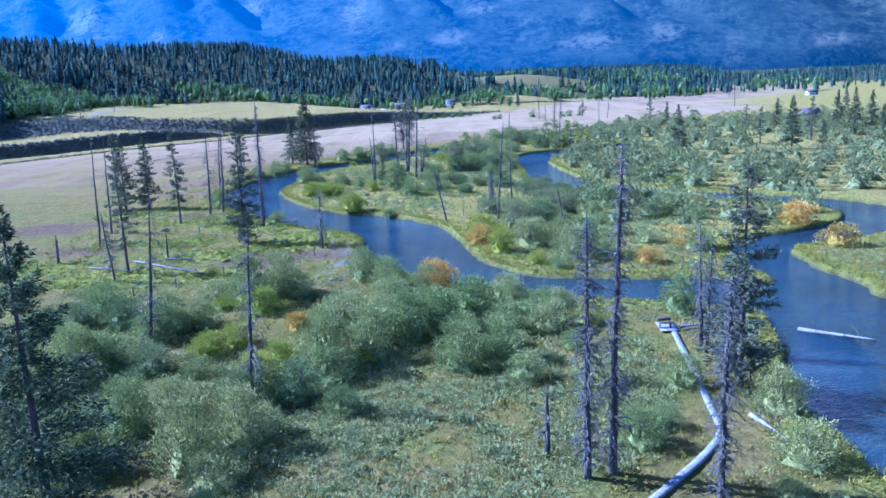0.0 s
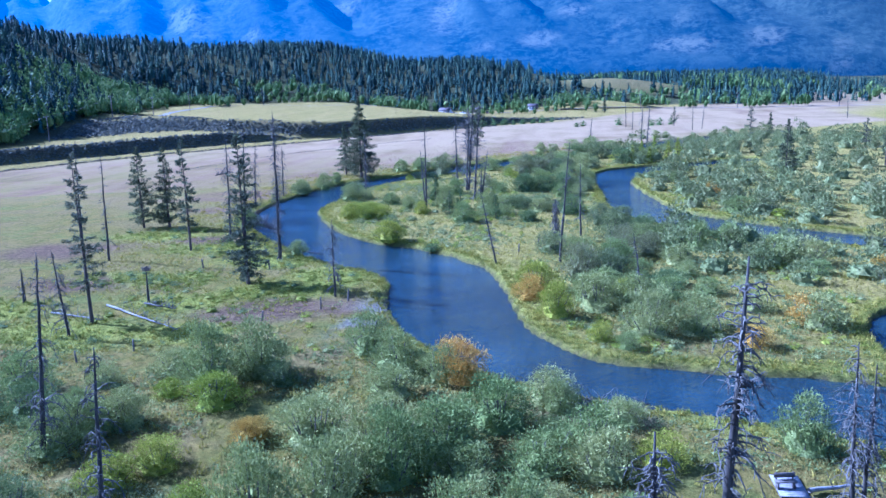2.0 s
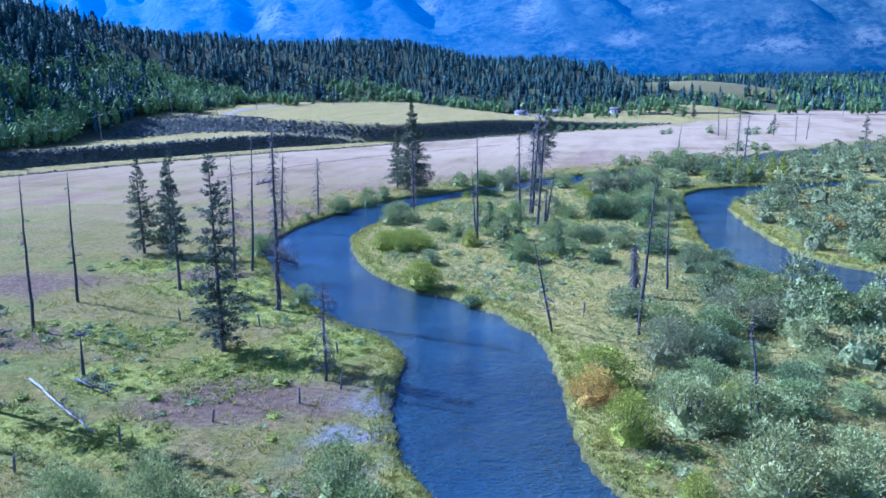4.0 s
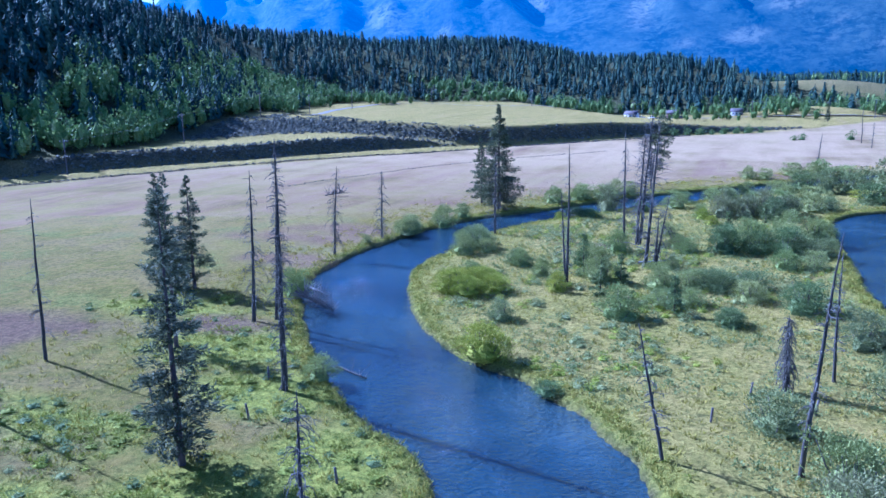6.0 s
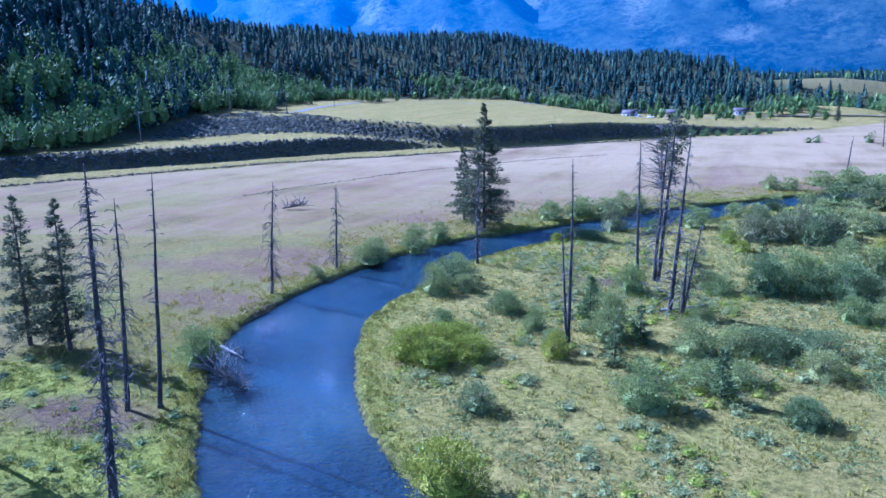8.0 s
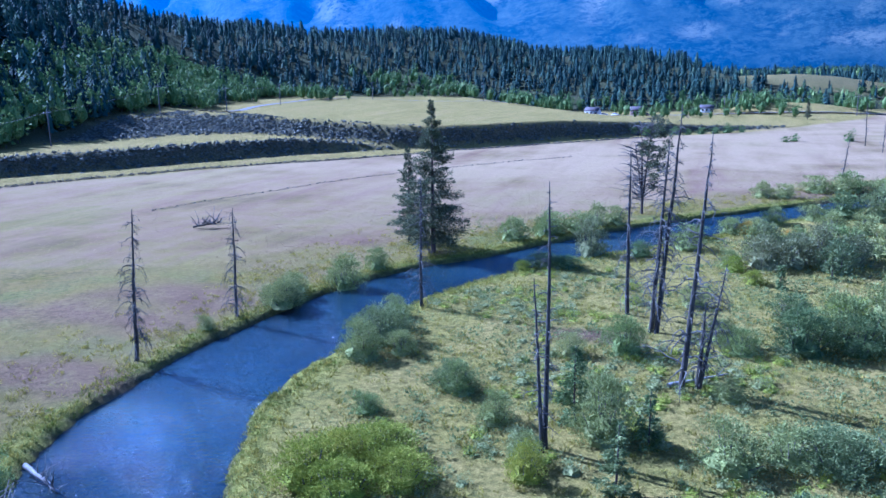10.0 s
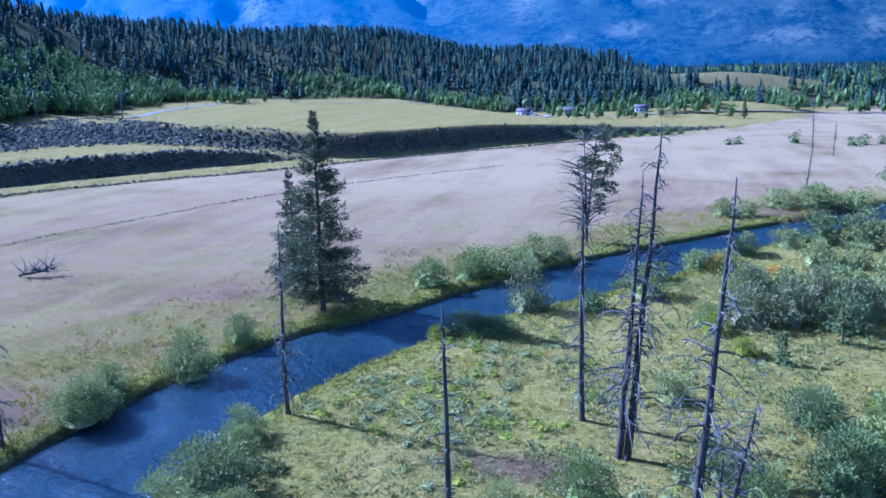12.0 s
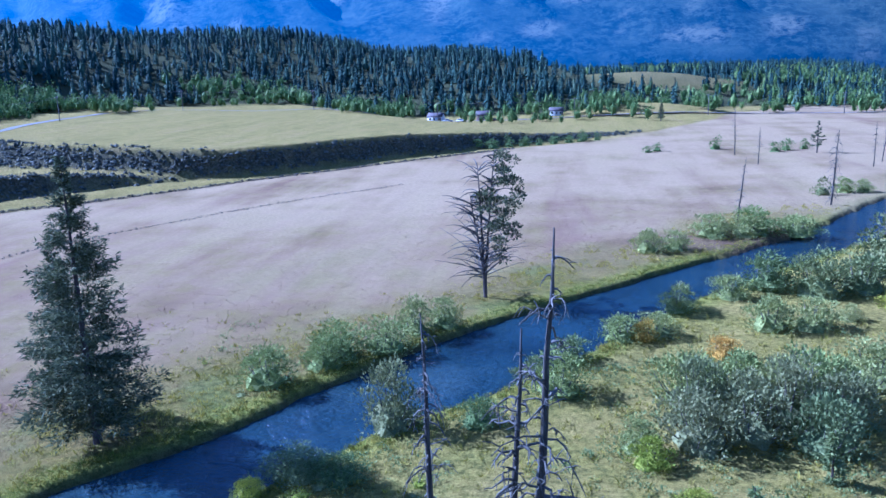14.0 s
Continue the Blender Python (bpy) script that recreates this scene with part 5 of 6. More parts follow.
LOW = scatter(11000, (-46, 40, 92, 250), 1.0, lambda x, y, r: (r.random(len(x)) < smooth_step(0.5, 0.58, rough_noise(x, y, 11, 402, 3)) * scrub_chance(x, y)) & (water_gap(x, y) > 1.5), 414)
random.Random(3).shuffle(LOW)
thicket("low_willows", "low rounded grey-green willow clumps in the meadow", DWARF, LOW[0:1500:2], 0.8, 2.3, 0.4, 415, 210, 5, 0.085)
GREENS = scatter(2400, (-78, -16, 88, 168), 1.6, lambda x, y, r: (r.random(len(x)) < land(x, y)[1]["lush"] * smooth_step(0.35, 0.5, rough_noise(x, y, 6, 455, 3))) & (water_gap(x, y) > 1.5), 417)
thicket("green_clumps", "rounded fresh green herb clumps in the damp meadow", HERBS, GREENS[0:420:2], 0.8, 2.4, 0.36, 418, 220, 5, 0.085)
thicket("dark_clumps", "low dark green shrubs in the damp meadow", DARK, GREENS[1:420:2], 0.7, 2.0, 0.42, 419, 220, 5, 0.085)
thicket("low_shrubs", "low rounded green shrubs in the meadow", BRIGHT, LOW[1:1500:2], 0.7, 1.9, 0.4, 416, 210, 5, 0.085)


def fore_chance(x, y):
    return smooth_step(1.0, 3.0, water_gap(x, y)) * off_walk(x, y) * smooth_step(0.3, 0.45, rough_noise(x, y, 5, 402, 3)) * np.where(x > 17, 0.25, 1.0)


x, y, r = sow(5200, (-30, 28, 27, 66), fore_chance, 412)
carpet("dwarf_willow", "low grey-green dwarf willow scrub in the meadow grass", DWARF, x, y, 0.9 + 1.8 * r.random(len(x)) ** 1.5, r.uniform(0.45, 0.9, len(x)), 66, 413, "scrub", 0.27, 0.8, 0.42, False, True)


def tuft_chance(x, y):
    g = water_gap(x, y)
    _, m = land(x, y)
    return smooth_step(0.1, 0.6, g) * (0.35 + 0.65 * smooth_step(4, 0.8, g)) * (1 - 0.85 * m["field"]) * (1 - m["purple"] * 0.5) * (1 - m["bed"]) * np.where((along_line(x, y, BOARDWALK)[0] < 0.7) & (y < 70), 0, 1)


x, y, r = sow(70000, (-66, 60, 27, 262), tuft_chance, 420)
carpet("meadow_grass", "yellow-green tufted meadow grass along the river", GRASS, x, y, r.uniform(0.35, 0.9, len(x)), r.uniform(0.3, 0.75, len(x)), 7, 421, "grass", 0.13, 0.4)


def bank_chance(x, y):
    g = water_gap(x, y)
    return smooth_step(-0.05, 0.25, g) * smooth_step(2.6, 0.7, g)


x, y, r = sow(250000, (-62, 55, 27, 300), bank_chance, 425)
carpet("bank_grass", "tall dark green sedge overhanging the river bank", SEDGE, x[::2], y[::2], r.uniform(0.4, 0.8, len(x[::2])), r.uniform(0.25, 0.55, len(x[::2])), 9, 426, "grass", 0.1, 0.3, 1.2)
carpet("bank_grass", "tall straw-yellow grass along the river bank", GRASS, x[1::2], y[1::2], r.uniform(0.4, 0.8, len(x[1::2])), r.uniform(0.2, 0.45, len(x[1::2])), 5, 427, "grass", 0.1, 0.3, 1.2)


def tussock_chance(x, y):
    _, m = land(x, y)
    shore = WATERS.read(x, y, 1)
    return smooth_step(0.8, 2.0, m["gap"]) * smooth_step(17, 7, m["gap"]) * (shore > 0) * smooth_step(150, 175, y) * (0.35 + 0.65 * smooth_step(0.42, 0.55, rough_noise(x, y, 6, 435, 3)))


x, y, r = sow(15000, (-90, 60, 150, 330), tussock_chance, 433)
carpet("tussock_grass", "hummocky yellow-green grass tussocks along the river bank", GRASS, x, y, r.uniform(0.6, 1.5, len(x)), r.uniform(0.35, 0.7, len(x)), 26, 434, "grass", 0.16, 0.8, 0.7)


def straw_chance(x, y):
    _, m = land(x, y)
    return m["field"] * (1 - m["purple"]) * smooth_step(0.3, 2, m["gap"]) * smooth_step(75, 15, m["gap"])


x, y, r = sow(80000, (-110, 60, 130, 340), straw_chance, 430)
carpet("dry_grass", "dry pinkish hay stubble in the field", STRAW, x, y, r.uniform(0.4, 1.0, len(x)), r.uniform(0.12, 0.3, len(x)), 6, 431, "grass", 0.13, 0.4)


def sage_chance(x, y):
    _, m = land(x, y)
    return np.clip(m["sage"], 0, 1) * (m["deep"] < 0) * 0.8


x, y, r = sow(110000, (-260, 20, 200, 520), sage_chance, 440)
carpet("sagebrush", "dark grey sagebrush on the terrace bank", SAGE, x, y, r.uniform(0.7, 1.8, len(x)), r.uniform(0.4, 0.95, len(x)), 10, 441, "scrub", 0.5, 0.9, 0.6, True)


def herb_chance(x, y):
    _, m = land(x, y)
    return m["lush"] * smooth_step(0.4, 1.2, m["gap"]) * np.where(m["gap"] < 6, 0.5, 1.0) * smooth_step(0.35, 0.55, rough_noise(x, y, 5, 455, 3))


x, y, r = sow(42000, (-74, 55, 60, 262), herb_chance, 450)
carpet("green_herbs", "fresh green herbs and sedge in damp patches", HERBS, x, y, r.uniform(0.5, 1.3, len(x)), r.uniform(0.3, 0.7, len(x)), 20, 451, "plants", 0.24, 0.5, 0.8, False, True)

# ---- boardwalk, logs and posts ----
def box_mesh(name, size, material):
    s = Soup()
    box_soup(s, (0, 0, 0), size)
    return s.mesh(name, material)


def build_boardwalk():
    walkway = tagged(new("boardwalk"), "narrow weathered grey plank boardwalk through the grass", "boardwalk")
    plank, stringer = box_mesh("plank", (0.48, 0.2, 0.05), PLANK), box_mesh("stringer", (0.1, 1.0, 0.14), PLANK)
    line = spline([(a, b, 0) for a, b, _ in BOARDWALK], 30)
    run = np.r_[0, np.cumsum(np.hypot(*np.diff(line[:, :2], axis=0).T))]
    r = np.random.default_rng(5)
    for s in np.arange(0.1, min(run[-1], 56), 0.225):
        x, y = np.interp(s, run, line[:, 0]), np.interp(s, run, line[:, 1])
        q = min(s + 0.3, run[-1])
        a = math.degrees(math.atan2(np.interp(q, run, line[:, 1]) - y, np.interp(q, run, line[:, 0]) - x)) - 90
        p = part("plank", plank, walkway)
        p.matrix_basis = pose(x, y, 0.42 + r.normal(0, 0.006), 0, 0, a + r.normal(0, 1.0))
    for s in np.arange(0.5, min(run[-1], 56), 1.0):
        x, y = np.interp(s, run, line[:, 0]), np.interp(s, run, line[:, 1])
        q = min(s + 0.3, run[-1])
        a = math.atan2(np.interp(q, run, line[:, 1]) - y, np.interp(q, run, line[:, 0]) - x) - math.pi / 2
        for side in (-0.2, 0.2):
            p = part("stringer", stringer, walkway)
            p.matrix_basis = pose(x + side * math.cos(a), y + side * math.sin(a), 0.32, 0, 0, math.degrees(a))
    leg = box_mesh("leg", (0.1, 0.1, 0.6), POSTWOOD)
    for s in np.arange(0.3, min(run[-1], 56), 2.4):
        x, y = np.interp(s, run, line[:, 0]), np.interp(s, run, line[:, 1])
        for side in (-0.22, 0.22):
            part("leg", leg, walkway).matrix_basis = pose(x + side, y, 0.0)
    deck = tagged(new("viewing_deck"), "small grey plank deck at the boardwalk's end", "deck")
    for i in range(12):
        part("plank", box_mesh("plank", (1.7, 0.2, 0.05), PLANK) if i == 0 else deck.children[0].data, deck).matrix_basis = pose(20.6, 68.9 + i * 0.22, 0.42)
    for dx in (-0.7, 0.7):
        part("joist", box_mesh("joist", (0.12, 2.5, 0.3), POSTWOOD), deck).matrix_basis = pose(20.6 + dx, 70.1, 0.22)
    bench = tagged(new("bench"), "plain dark wooden bench on the plank deck", "bench")
    bench.matrix_world = pose(20.3, 69.8, 0.445, 0, 0, 8)
    part("seat", box_mesh("seat", (1.3, 0.38, 0.06), POSTWOOD), bench).matrix_basis = pose(0, 0, 0.45)
    part("backrest", box_mesh("backrest", (1.3, 0.06, 0.3), POSTWOOD), bench).matrix_basis = pose(0, 0.22, 0.75)
    for dx in (-0.5, 0.5):
        part("leg", box_mesh("leg", (0.1, 0.4, 0.45), POSTWOOD), bench).matrix_basis = pose(dx, 0, 0.22)
        part("upright", box_mesh("upright", (0.08, 0.06, 0.5), POSTWOOD), bench).matrix_basis = pose(dx, 0.225, 0.7)


def fallen(name, label, a, b, za, zb, thick, twigs, seed, material=None, reach=1.0):
    """A fallen trunk from a to b with broken branch stubs."""
    r = np.random.default_rng(seed)
    ob = new(name)
    ga, gb = (float(v) for v in height(np.array([a[0], b[0]]), np.array([a[1], b[1]])))
    ga, gb = max(ga, -0.55), max(gb, -0.55)
    p, q = np.array([*a, ga + za]), np.array([*b, gb + zb])
    t = np.linspace(0, 1, 7)[:, None]
    pts = p + (q - p) * t + np.c_[r.normal(0, 0.05, (7, 2)), np.zeros(7)]
    s = Soup()
    s.tube(pts, np.linspace(thick, thick * 0.35, 7), 7)
    s.add([p + [0, 0, thick * 0.3], p + [0.01, 0, 0], p + [0, 0.01, 0]], [(0, 1, 2)])
    part("trunk", s.mesh("trunk", material or LOGWOOD, True), ob)
    if twigs:
        w = Soup()
        for k in range(twigs):
            o = p + (q - p) * r.uniform(0.15, 1.0)
            d = r.normal(size=3) + [0, 0, 0.5]
            d[2] = abs(d[2])
            d /= np.linalg.norm(d)
            ln = r.uniform(0.5, 1.8) * reach
            w.tube([o, o + d * ln * 0.5, o + d * ln + r.normal(0, 0.15, 3)], np.array([0.045, 0.03, 0.014]) * reach, 3)
        part("bare_crown", w.mesh("bare_crown", TWIG), ob, kind="stuff")
    return tagged(ob, label, "log")


build_boardwalk()
fallen("drift_log", "bleached driftwood log lying across the river shallows", (33.0, 70.6), (38.5, 66.8), 0.12, 0.2, 0.24, 5, 1)
fallen("fallen_log", "bleached fallen log in the grass", (21.6, 50.2), (22.6, 46.4), 0.15, 0.15, 0.2, 8, 2)
fallen("fallen_log", "bleached fallen log in the grass", (21.4, 69.4), (25.5, 70.6), 0.35, 0.3, 0.15, 2, 3)
fallen("fallen_tree", "grey fallen dead tree on the meadow", (-46.5, 106.6), (-33.5, 98.2), 0.2, 0.1, 0.13, 26, 4)
fallen("fallen_log", "bleached fallen log in the grass", (-51.5, 103.4), (-43.6, 101.2), 0.25, 0.1, 0.12, 16, 5)
fallen("fallen_log", "bleached fallen log in the grass", (-12.6, 188.6), (-8.0, 192.6), 0.2, 0.15, 0.18, 6, 6)
fallen("drift_log", "dead branches of a fallen tree hanging into the river", (-49.5, 157.8), (-42.5, 154.8), 0.9, 0.5, 0.15, 110, 7, BARK, 1.7)
fallen("drift_log", "dead tree fallen from the bank into the river", (-51.5, 163.6), (-47.5, 162.0), 0.6, 0.2, 0.2, 20, 8)
fallen("fallen_tree", "uprooted dead tree lying in the hay field", (-91.5, 236.7), (-87.5, 238.2), 0.2, 0.9, 0.16, 44, 9, BARK, 1.9)
fallen("fallen_tree", "tangle of grey dead branches in the meadow", (-3.0, 209.5), (-0.2, 211.0), 0.3, 0.8, 0.14, 44, 10, TWIG, 1.3)
fallen("drift_log", "driftwood stranded on the gravel bar", (8.5, 84.2), (13.5, 82.2), 0.25, 0.2, 0.2, 16, 11, BARK)
fallen("fallen_tree", "grey dead branches lying in the green herbs", (-42.0, 107.0), (-37.0, 105.0), 0.3, 0.4, 0.12, 30, 12, TWIG)
fallen("drift_log", "dark snag lying in the river under the bank", (-33.5, 139.5), (-29.5, 138.0), 0.25, 0.1, 0.12, 8, 13, BARK)

# a row of old fence posts
for k, (x, y, h) in enumerate([(-20.4, 107.0, 1.4), (-18.2, 110.7, 1.4), (-25.6, 102.2, 1.1), (-30.6, 97.6, 1.1), (-34.9, 92.0, 1.2), (-38.8, 88.5, 1.1), (-43.5, 126.0, 1.4), (-33.5, 125.6, 1.4), (-21.8, 119.0, 1.2), (0.5, 137.4, 1.2), (3.2, 143.8, 1.2), (8.0, 141.5, 1.2), (-36.9, 133.4, 1.3)]):
    s = Soup()
    s.tube([(0, 0, -0.3), (0.02, 0.01, h * 0.5), (0.04, 0.0, h), (0.04, 0.0, h + 0.02)], [0.1, 0.095, 0.09, 0.05], 7)
    ob = tagged(new("fence_post", s.mesh("fence_post", POSTWOOD)), "old weathered wooden fence post in the grass", "post", "old fence posts")
    ob.matrix_world = pose(x, y, float(height(np.array([x]), np.array([y]))[0]), 3 * (k % 3), 2 * (k % 4), 40 * k)

# the dense grey hollow snag and the nest post
hollow = snag_meshes("snag", 6.8, 0.28, 340, 1.25, 1.2, 77, -0.1, 0.06, 1.1, 0.25)
tree_thing("dead_tree", hollow, ("trunk", "bare_crown"), 5.9, 145.8, "short thick dead trunk shaggy with grey twigs", 0)
nest = snag_meshes("snag", 4.2, 0.16, 6, 0.5, 0.2, 78, 0.0, 0.5)
tree_thing("dead_tree", nest, ("trunk", "bare_crown"), -42.1, 108.2, "short dead trunk carrying a stick nest", 0)
s = Soup()
r = np.random.default_rng(79)
for k in range(70):
    a, d = r.uniform(0, 6.283), r.uniform(0.05, 0.5)
    o = np.array([d * math.cos(a), d * math.sin(a), r.uniform(-0.12, 0.22)])
    e = np.array([-math.sin(a), math.cos(a), r.normal(0, 0.25)]) * r.uniform(0.25, 0.5)
    s.tube([o - e, o, o + e], [0.02, 0.028, 0.015], 3)
bowl = tagged(new("stick_nest", s.mesh("stick_nest", POSTWOOD)), "dark stick nest on top of a dead trunk", "nest")
bowl.matrix_world = pose(-42.0, 108.2, float(height(np.array([-42.1]), np.array([108.2]))[0]) + 4.15)
for k, (x, y, h) in enumerate([(-18.5, 180.4, 6.0), (-14.6, 171.5, 4.6), (-13.2, 178.0, 4.2), (-5.2, 166.0, 4.5), (-2.0, 222.0, 3.0), (4.0, 228.0, 3.6), (30.0, 262.0, 6.0), (34.0, 266.0, 6.5), (37.5, 262.0, 5.5), (27.0, 258.0, 5.0), (41.0, 268.0, 6.0), (31.5, 256.0, 4.6)]):
    tree_thing("young_pine", conifer_meshes(h, 0.07, h * 0.24, 950 + k, 0.05, 1.1, 0.3, 0.05, BRIGHT if k > 5 else DARK), ("trunk", "crown"), x, y, "young green pine sapling in the meadow", 40 * k)


# ---- far edge of the fields: road, poles, houses, hedges ----
def ribbon(name, label, category, line, wide, lift, material):
    """A road laid on the land along a line."""
    p = spline([(a, c, 0) for a, c in line], 24)[:, :2]
    d = np.gradient(p, axis=0)
    d /= np.linalg.norm(d, axis=1)[:, None]
    side = np.c_[-d[:, 1], d[:, 0]] * wide / 2
    rows = [p + side, p, p - side]
    z = np.maximum.reduce([height(q[:, 0], q[:, 1]) for q in rows])
    z = z + lift
    v = np.concatenate([np.c_[q, z] for q in rows])
    k = len(p)
    i = np.arange(k - 1)
    f = np.concatenate([np.stack([a + i, a + i + 1, a + k + i + 1], 1) for a in (0, k)] + [np.stack([a + i, a + k + i + 1, a + k + i], 1) for a in (0, k)])
    return tagged(new(name, tri_mesh(name, v, f, material)), label, category, kind="structure")


ribbon("road", "pale gravel road along the terrace and forest edge", "road", [(-203, 392), (-210, 420), (-218, 450), (-226, 500), (-215, 560), (-150, 590), (-60, 596), (20, 590), (120, 600), (240, 590)], 4.0, 0.08, ASPHALT)


def power_pole(x, y, turn):
    ob = tagged(new("power_pole"), "brown wooden power pole with one crossarm beside the road", "pole", "power poles")
    ob.matrix_world = pose(x, y, float(height(np.array([x]), np.array([y]))[0]), 0, 0, turn)
    s = Soup()
    s.tube([(0, 0, -0.5), (0, 0, 5), (0, 0, 10.5)], [0.2, 0.17, 0.13], 8)
    part("shaft", s.mesh("shaft", POSTWOOD), ob)
    part("crossarm", box_mesh("crossarm", (2.4, 0.14, 0.16), POSTWOOD), ob).matrix_basis = pose(0, 0.16, 9.7)
    for dx in (-1.0, 0.4, 1.0):
        c = Soup()
        c.tube([(0, 0, 0), (0, 0, 0.12), (0, 0, 0.26)], [0.03, 0.07, 0.04], 6)
        part("insulator", c.mesh("insulator", WHITE), ob).matrix_basis = pose(dx, 0.16, 9.78)
    return np.array([x, y, float(ob.matrix_world.translation.z) + 9.95])


tops = [power_pole(x, y, t) for x, y, t in [(-186, 250, 70), (-193, 310, 70), (-201, 370, 70), (-213, 430, 68), (-221, 490, 80), (-200, 560, 20), (-140, 586, 5), (-75, 590, 0), (-5, 586, 0), (60, 588, 0), (125, 594, 0), (190, 592, 0)]]
for a, c in zip(tops, tops[1:]):
    s = Soup()
    t = np.linspace(0, 1, 9)[:, None]
    s.tube(a + (c - a) * t - np.array([0, 0, 1.0]) * (1.1 * 4 * t * (1 - t)), np.full(9, 0.035), 3)
    tagged(new("power_line", s.mesh("power_line", POSTWOOD)), "thin dark power line sagging between poles", "cable", "power lines")


def house(x, y, turn, wide, deep, tall, wall, roof, label):
    """A small gabled house with door and windows."""
    ob = tagged(new("house"), label, "house")
    ob.matrix_world = pose(x, y, float(height(np.array([x]), np.array([y]))[0]) - 0.1, 0, 0, turn)
    w, d = wide / 2, deep / 2
    rise = deep * 0.32
    v = [(-w, -d, 0), (w, -d, 0), (w, d, 0), (-w, d, 0), (-w, -d, tall), (w, -d, tall), (w, d, tall), (-w, d, tall), (-w, 0, tall + rise), (w, 0, tall + rise)]
    f = [(0, 1, 5), (0, 5, 4), (1, 2, 6), (1, 6, 5), (2, 3, 7), (2, 7, 6), (3, 0, 4), (3, 4, 7), (5, 6, 9), (4, 8, 7)]
    part("wall", tri_mesh("wall", v, f, wall), ob)
    for sign in (-1, 1):
        s = Soup()
        box_soup(s, (0, 0, 0), (wide + 0.8, math.hypot(d + 0.5, rise) * 1.02, 0.18))
        part("roof", s.mesh("roof", roof), ob).matrix_basis = pose(0, sign * (d + 0.3) / 2, tall + rise / 2 + 0.05, -sign * math.degrees(math.atan2(rise, d)))
    for i in range(3):
        win = part("window", box_mesh("window", (1.1, 0.1, 1.2), WHITE), ob)
        win.matrix_basis = pose(-w * 0.6 + i * w * 0.6, -d - 0.03, tall * 0.55)
        part("pane", box_mesh("pane", (0.95, 0.05, 1.05), GLASS), win).matrix_basis = pose(0, -0.05, 0)
    part("door", box_mesh("door", (0.95, 0.08, 2.05), POSTWOOD), ob).matrix_basis = pose(w * 0.85, -d - 0.04, 1.03)


house(140, 330, 20, 8, 6, 2.8, SIDING, ROOFING, "dark brown timber house with a steep roof among trees")
house(236, 560, 10, 7, 4, 2.2, WHITE, ROOFING, "long white farm building in the far valley")
house(-78, 604, -12, 8, 6, 2.4, WHITE, ROOFING, "small white house at the forest edge")
house(-52, 602, 8, 8, 6, 2.8, SIDING, ROOFING, "small brown cabin at the forest edge")
house(-14, 604, 0, 7, 5, 2.4, WHITE, ROOFING, "small white house at the forest edge")


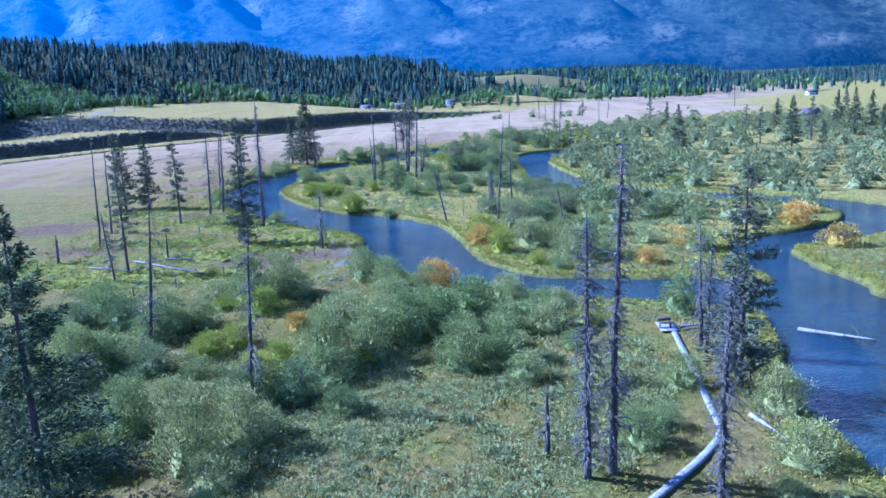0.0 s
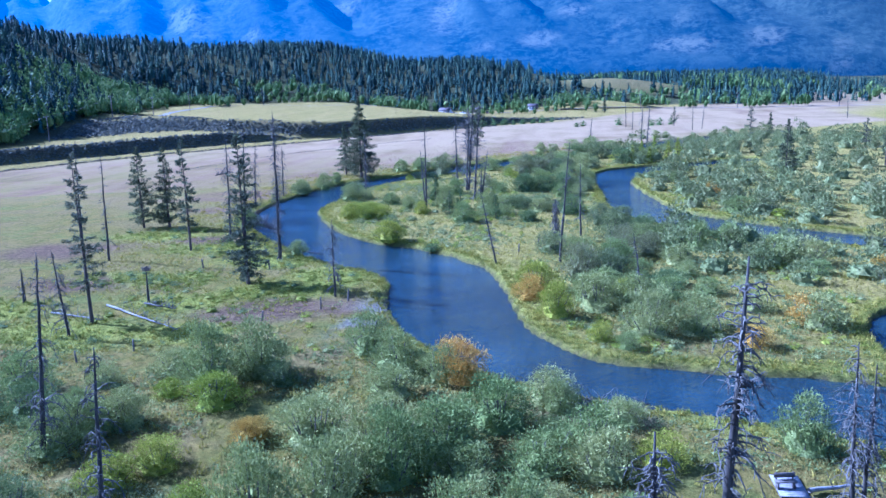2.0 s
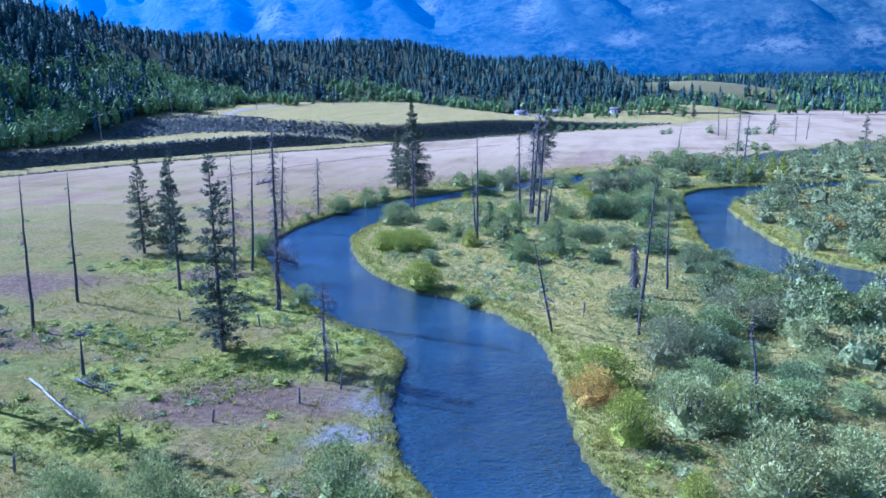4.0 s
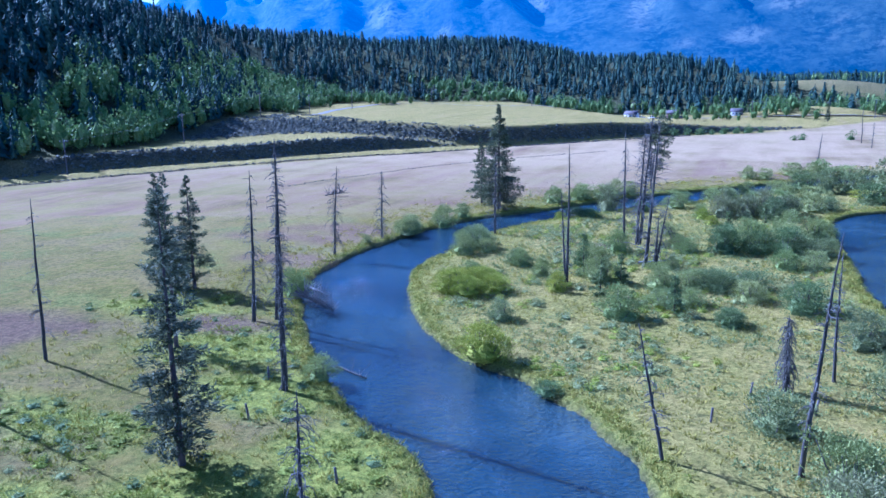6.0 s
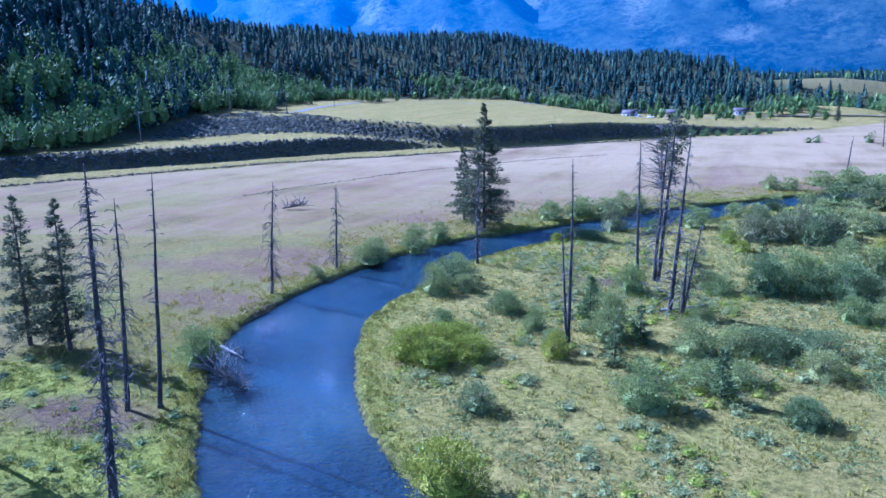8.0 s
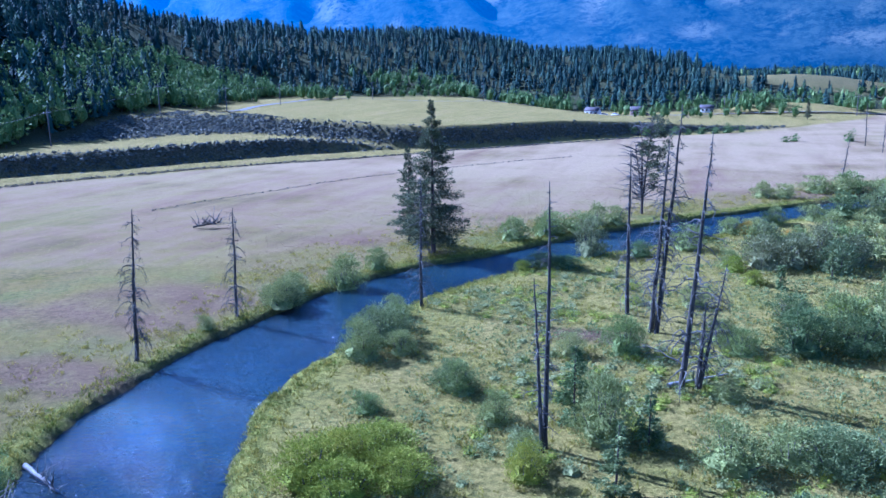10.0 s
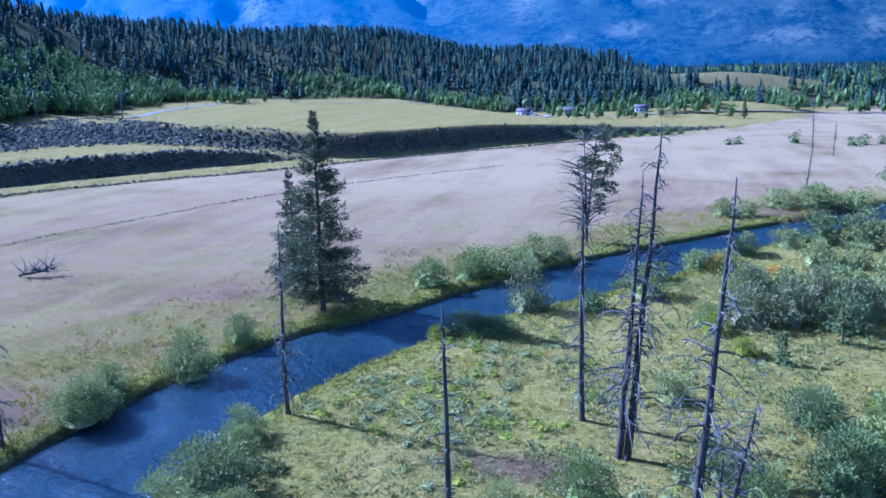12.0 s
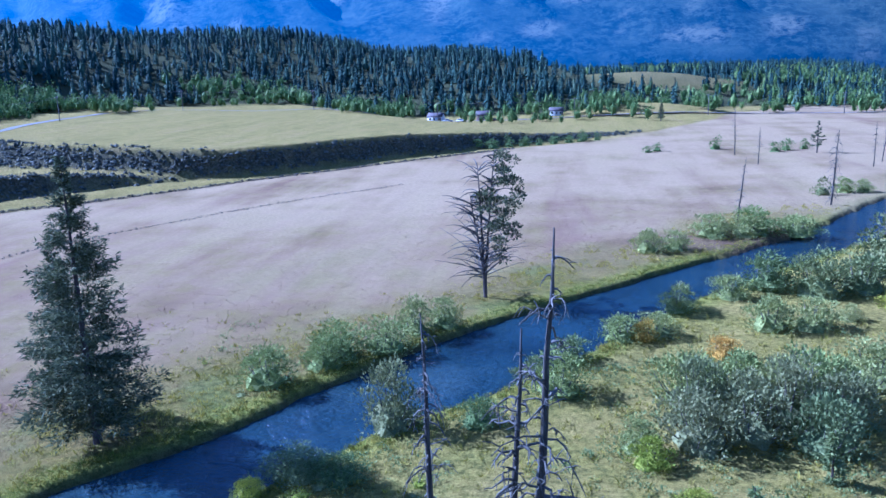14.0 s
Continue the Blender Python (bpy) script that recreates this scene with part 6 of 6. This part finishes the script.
def parked_car(x, y, turn, paint, label):
    """A parked car: rounded body, glazed cabin and four wheels."""
    ob = tagged(new("car"), label, "car")
    ob.matrix_world = pose(x, y, float(height(np.array([x]), np.array([y]))[0]), 0, 0, turn)
    s = Soup()
    side = [(-2.2, 0.35), (-2.25, 0.75), (-1.95, 0.95), (0.9, 0.98), (2.1, 0.85), (2.3, 0.6), (2.25, 0.35)]
    v = [(a, w, c) for w in (-0.9, 0.9) for a, c in side]
    f = [(i, i + 1, i + 8) for i in range(6)] + [(i, i + 8, i + 7) for i in range(6)] + [(6, 0, 7), (6, 7, 13)]
    f += [(0, i + 1, i) for i in range(1, 6)] + [(7, 7 + i, 8 + i) for i in range(1, 6)]
    s.add(v, f)
    part("body", s.mesh("body", paint), ob)
    c = Soup()
    v = [(-1.8, -0.8, 0.93), (0.95, -0.8, 0.95), (0.95, 0.8, 0.95), (-1.8, 0.8, 0.93), (-1.35, -0.65, 1.5), (0.3, -0.65, 1.52), (0.3, 0.65, 1.52), (-1.35, 0.65, 1.5)]
    c.add(v, [(0, 1, 5), (0, 5, 4), (1, 2, 6), (1, 6, 5), (2, 3, 7), (2, 7, 6), (3, 0, 4), (3, 4, 7), (4, 5, 6), (4, 6, 7)])
    part("cabin", c.mesh("cabin", GLASS), ob)
    part("roof", box_mesh("roof", (1.55, 1.25, 0.06), paint), ob).matrix_basis = pose(-0.52, 0, 1.53)
    t = Soup()
    t.tube([(0, -0.12, 0), (0, 0.0, 0), (0, 0.12, 0)], [0.32, 0.34, 0.32], 10)
    wheel = t.mesh("wheel", ROOFING)
    for dx in (-1.4, 1.4):
        for dy in (-0.8, 0.8):
            part("wheel", wheel, ob).matrix_basis = pose(dx, dy, 0.33)


parked_car(-70, 592, 20, WHITE, "white car parked by the road at the forest edge")
parked_car(-63, 590, -15, WHITE, "white car parked by the road at the forest edge")
parked_car(-46, 591, 75, SIDING, "dark brown car parked near the cabins")


def strip(line, step, jitter, seed):
    p = spline([(a, c, 0) for a, c in line], 30)[:, :2]
    run = np.r_[0, np.cumsum(np.hypot(*np.diff(p, axis=0).T))]
    s = np.arange(0, run[-1], step)
    r = np.random.default_rng(seed)
    return np.interp(s, run, p[:, 0]) + r.normal(0, jitter, len(s)), np.interp(s, run, p[:, 1]) + r.normal(0, jitter, len(s)), r


x, y, r = strip([(-188, 226), (-150, 300), (-112, 346), (-85, 381), (-55, 416), (-28, 446)], 0.28, 0.35, 501)
carpet("fence_line_weeds", "dark weeds along the fence at the field's edge", SAGE, x, y, r.uniform(0.5, 1.0, len(x)), r.uniform(0.4, 0.8, len(x)), 8, 502, "weeds", 0.4, 0.8)
x, y, r = strip([(-110, 250), (-99, 284), (-89, 309), (-70, 340), (-50, 363)], 0.5, 0.25, 503)
carpet("ditch_weeds", "pale and dark weeds along a shallow ditch", SAGE, x, y, r.uniform(0.4, 0.9, len(x)), r.uniform(0.25, 0.5, len(x)), 6, 504, "weeds", 0.4, 0.7)
HEDGE = [(-40 + 3.4 * i + 1.3 * math.sin(i * 2.1), 447 + 2.2 * i + 1.1 * math.cos(i * 1.7)) for i in range(13)] + [(14, 428), (17, 430), (35, 434), (50, 424), (54, 427), (60, 430)]
thicket("hedge_row", "dark green hedge bushes at the end of the terrace", DARK, HEDGE, 2.8, 5.0, 0.75, 505)
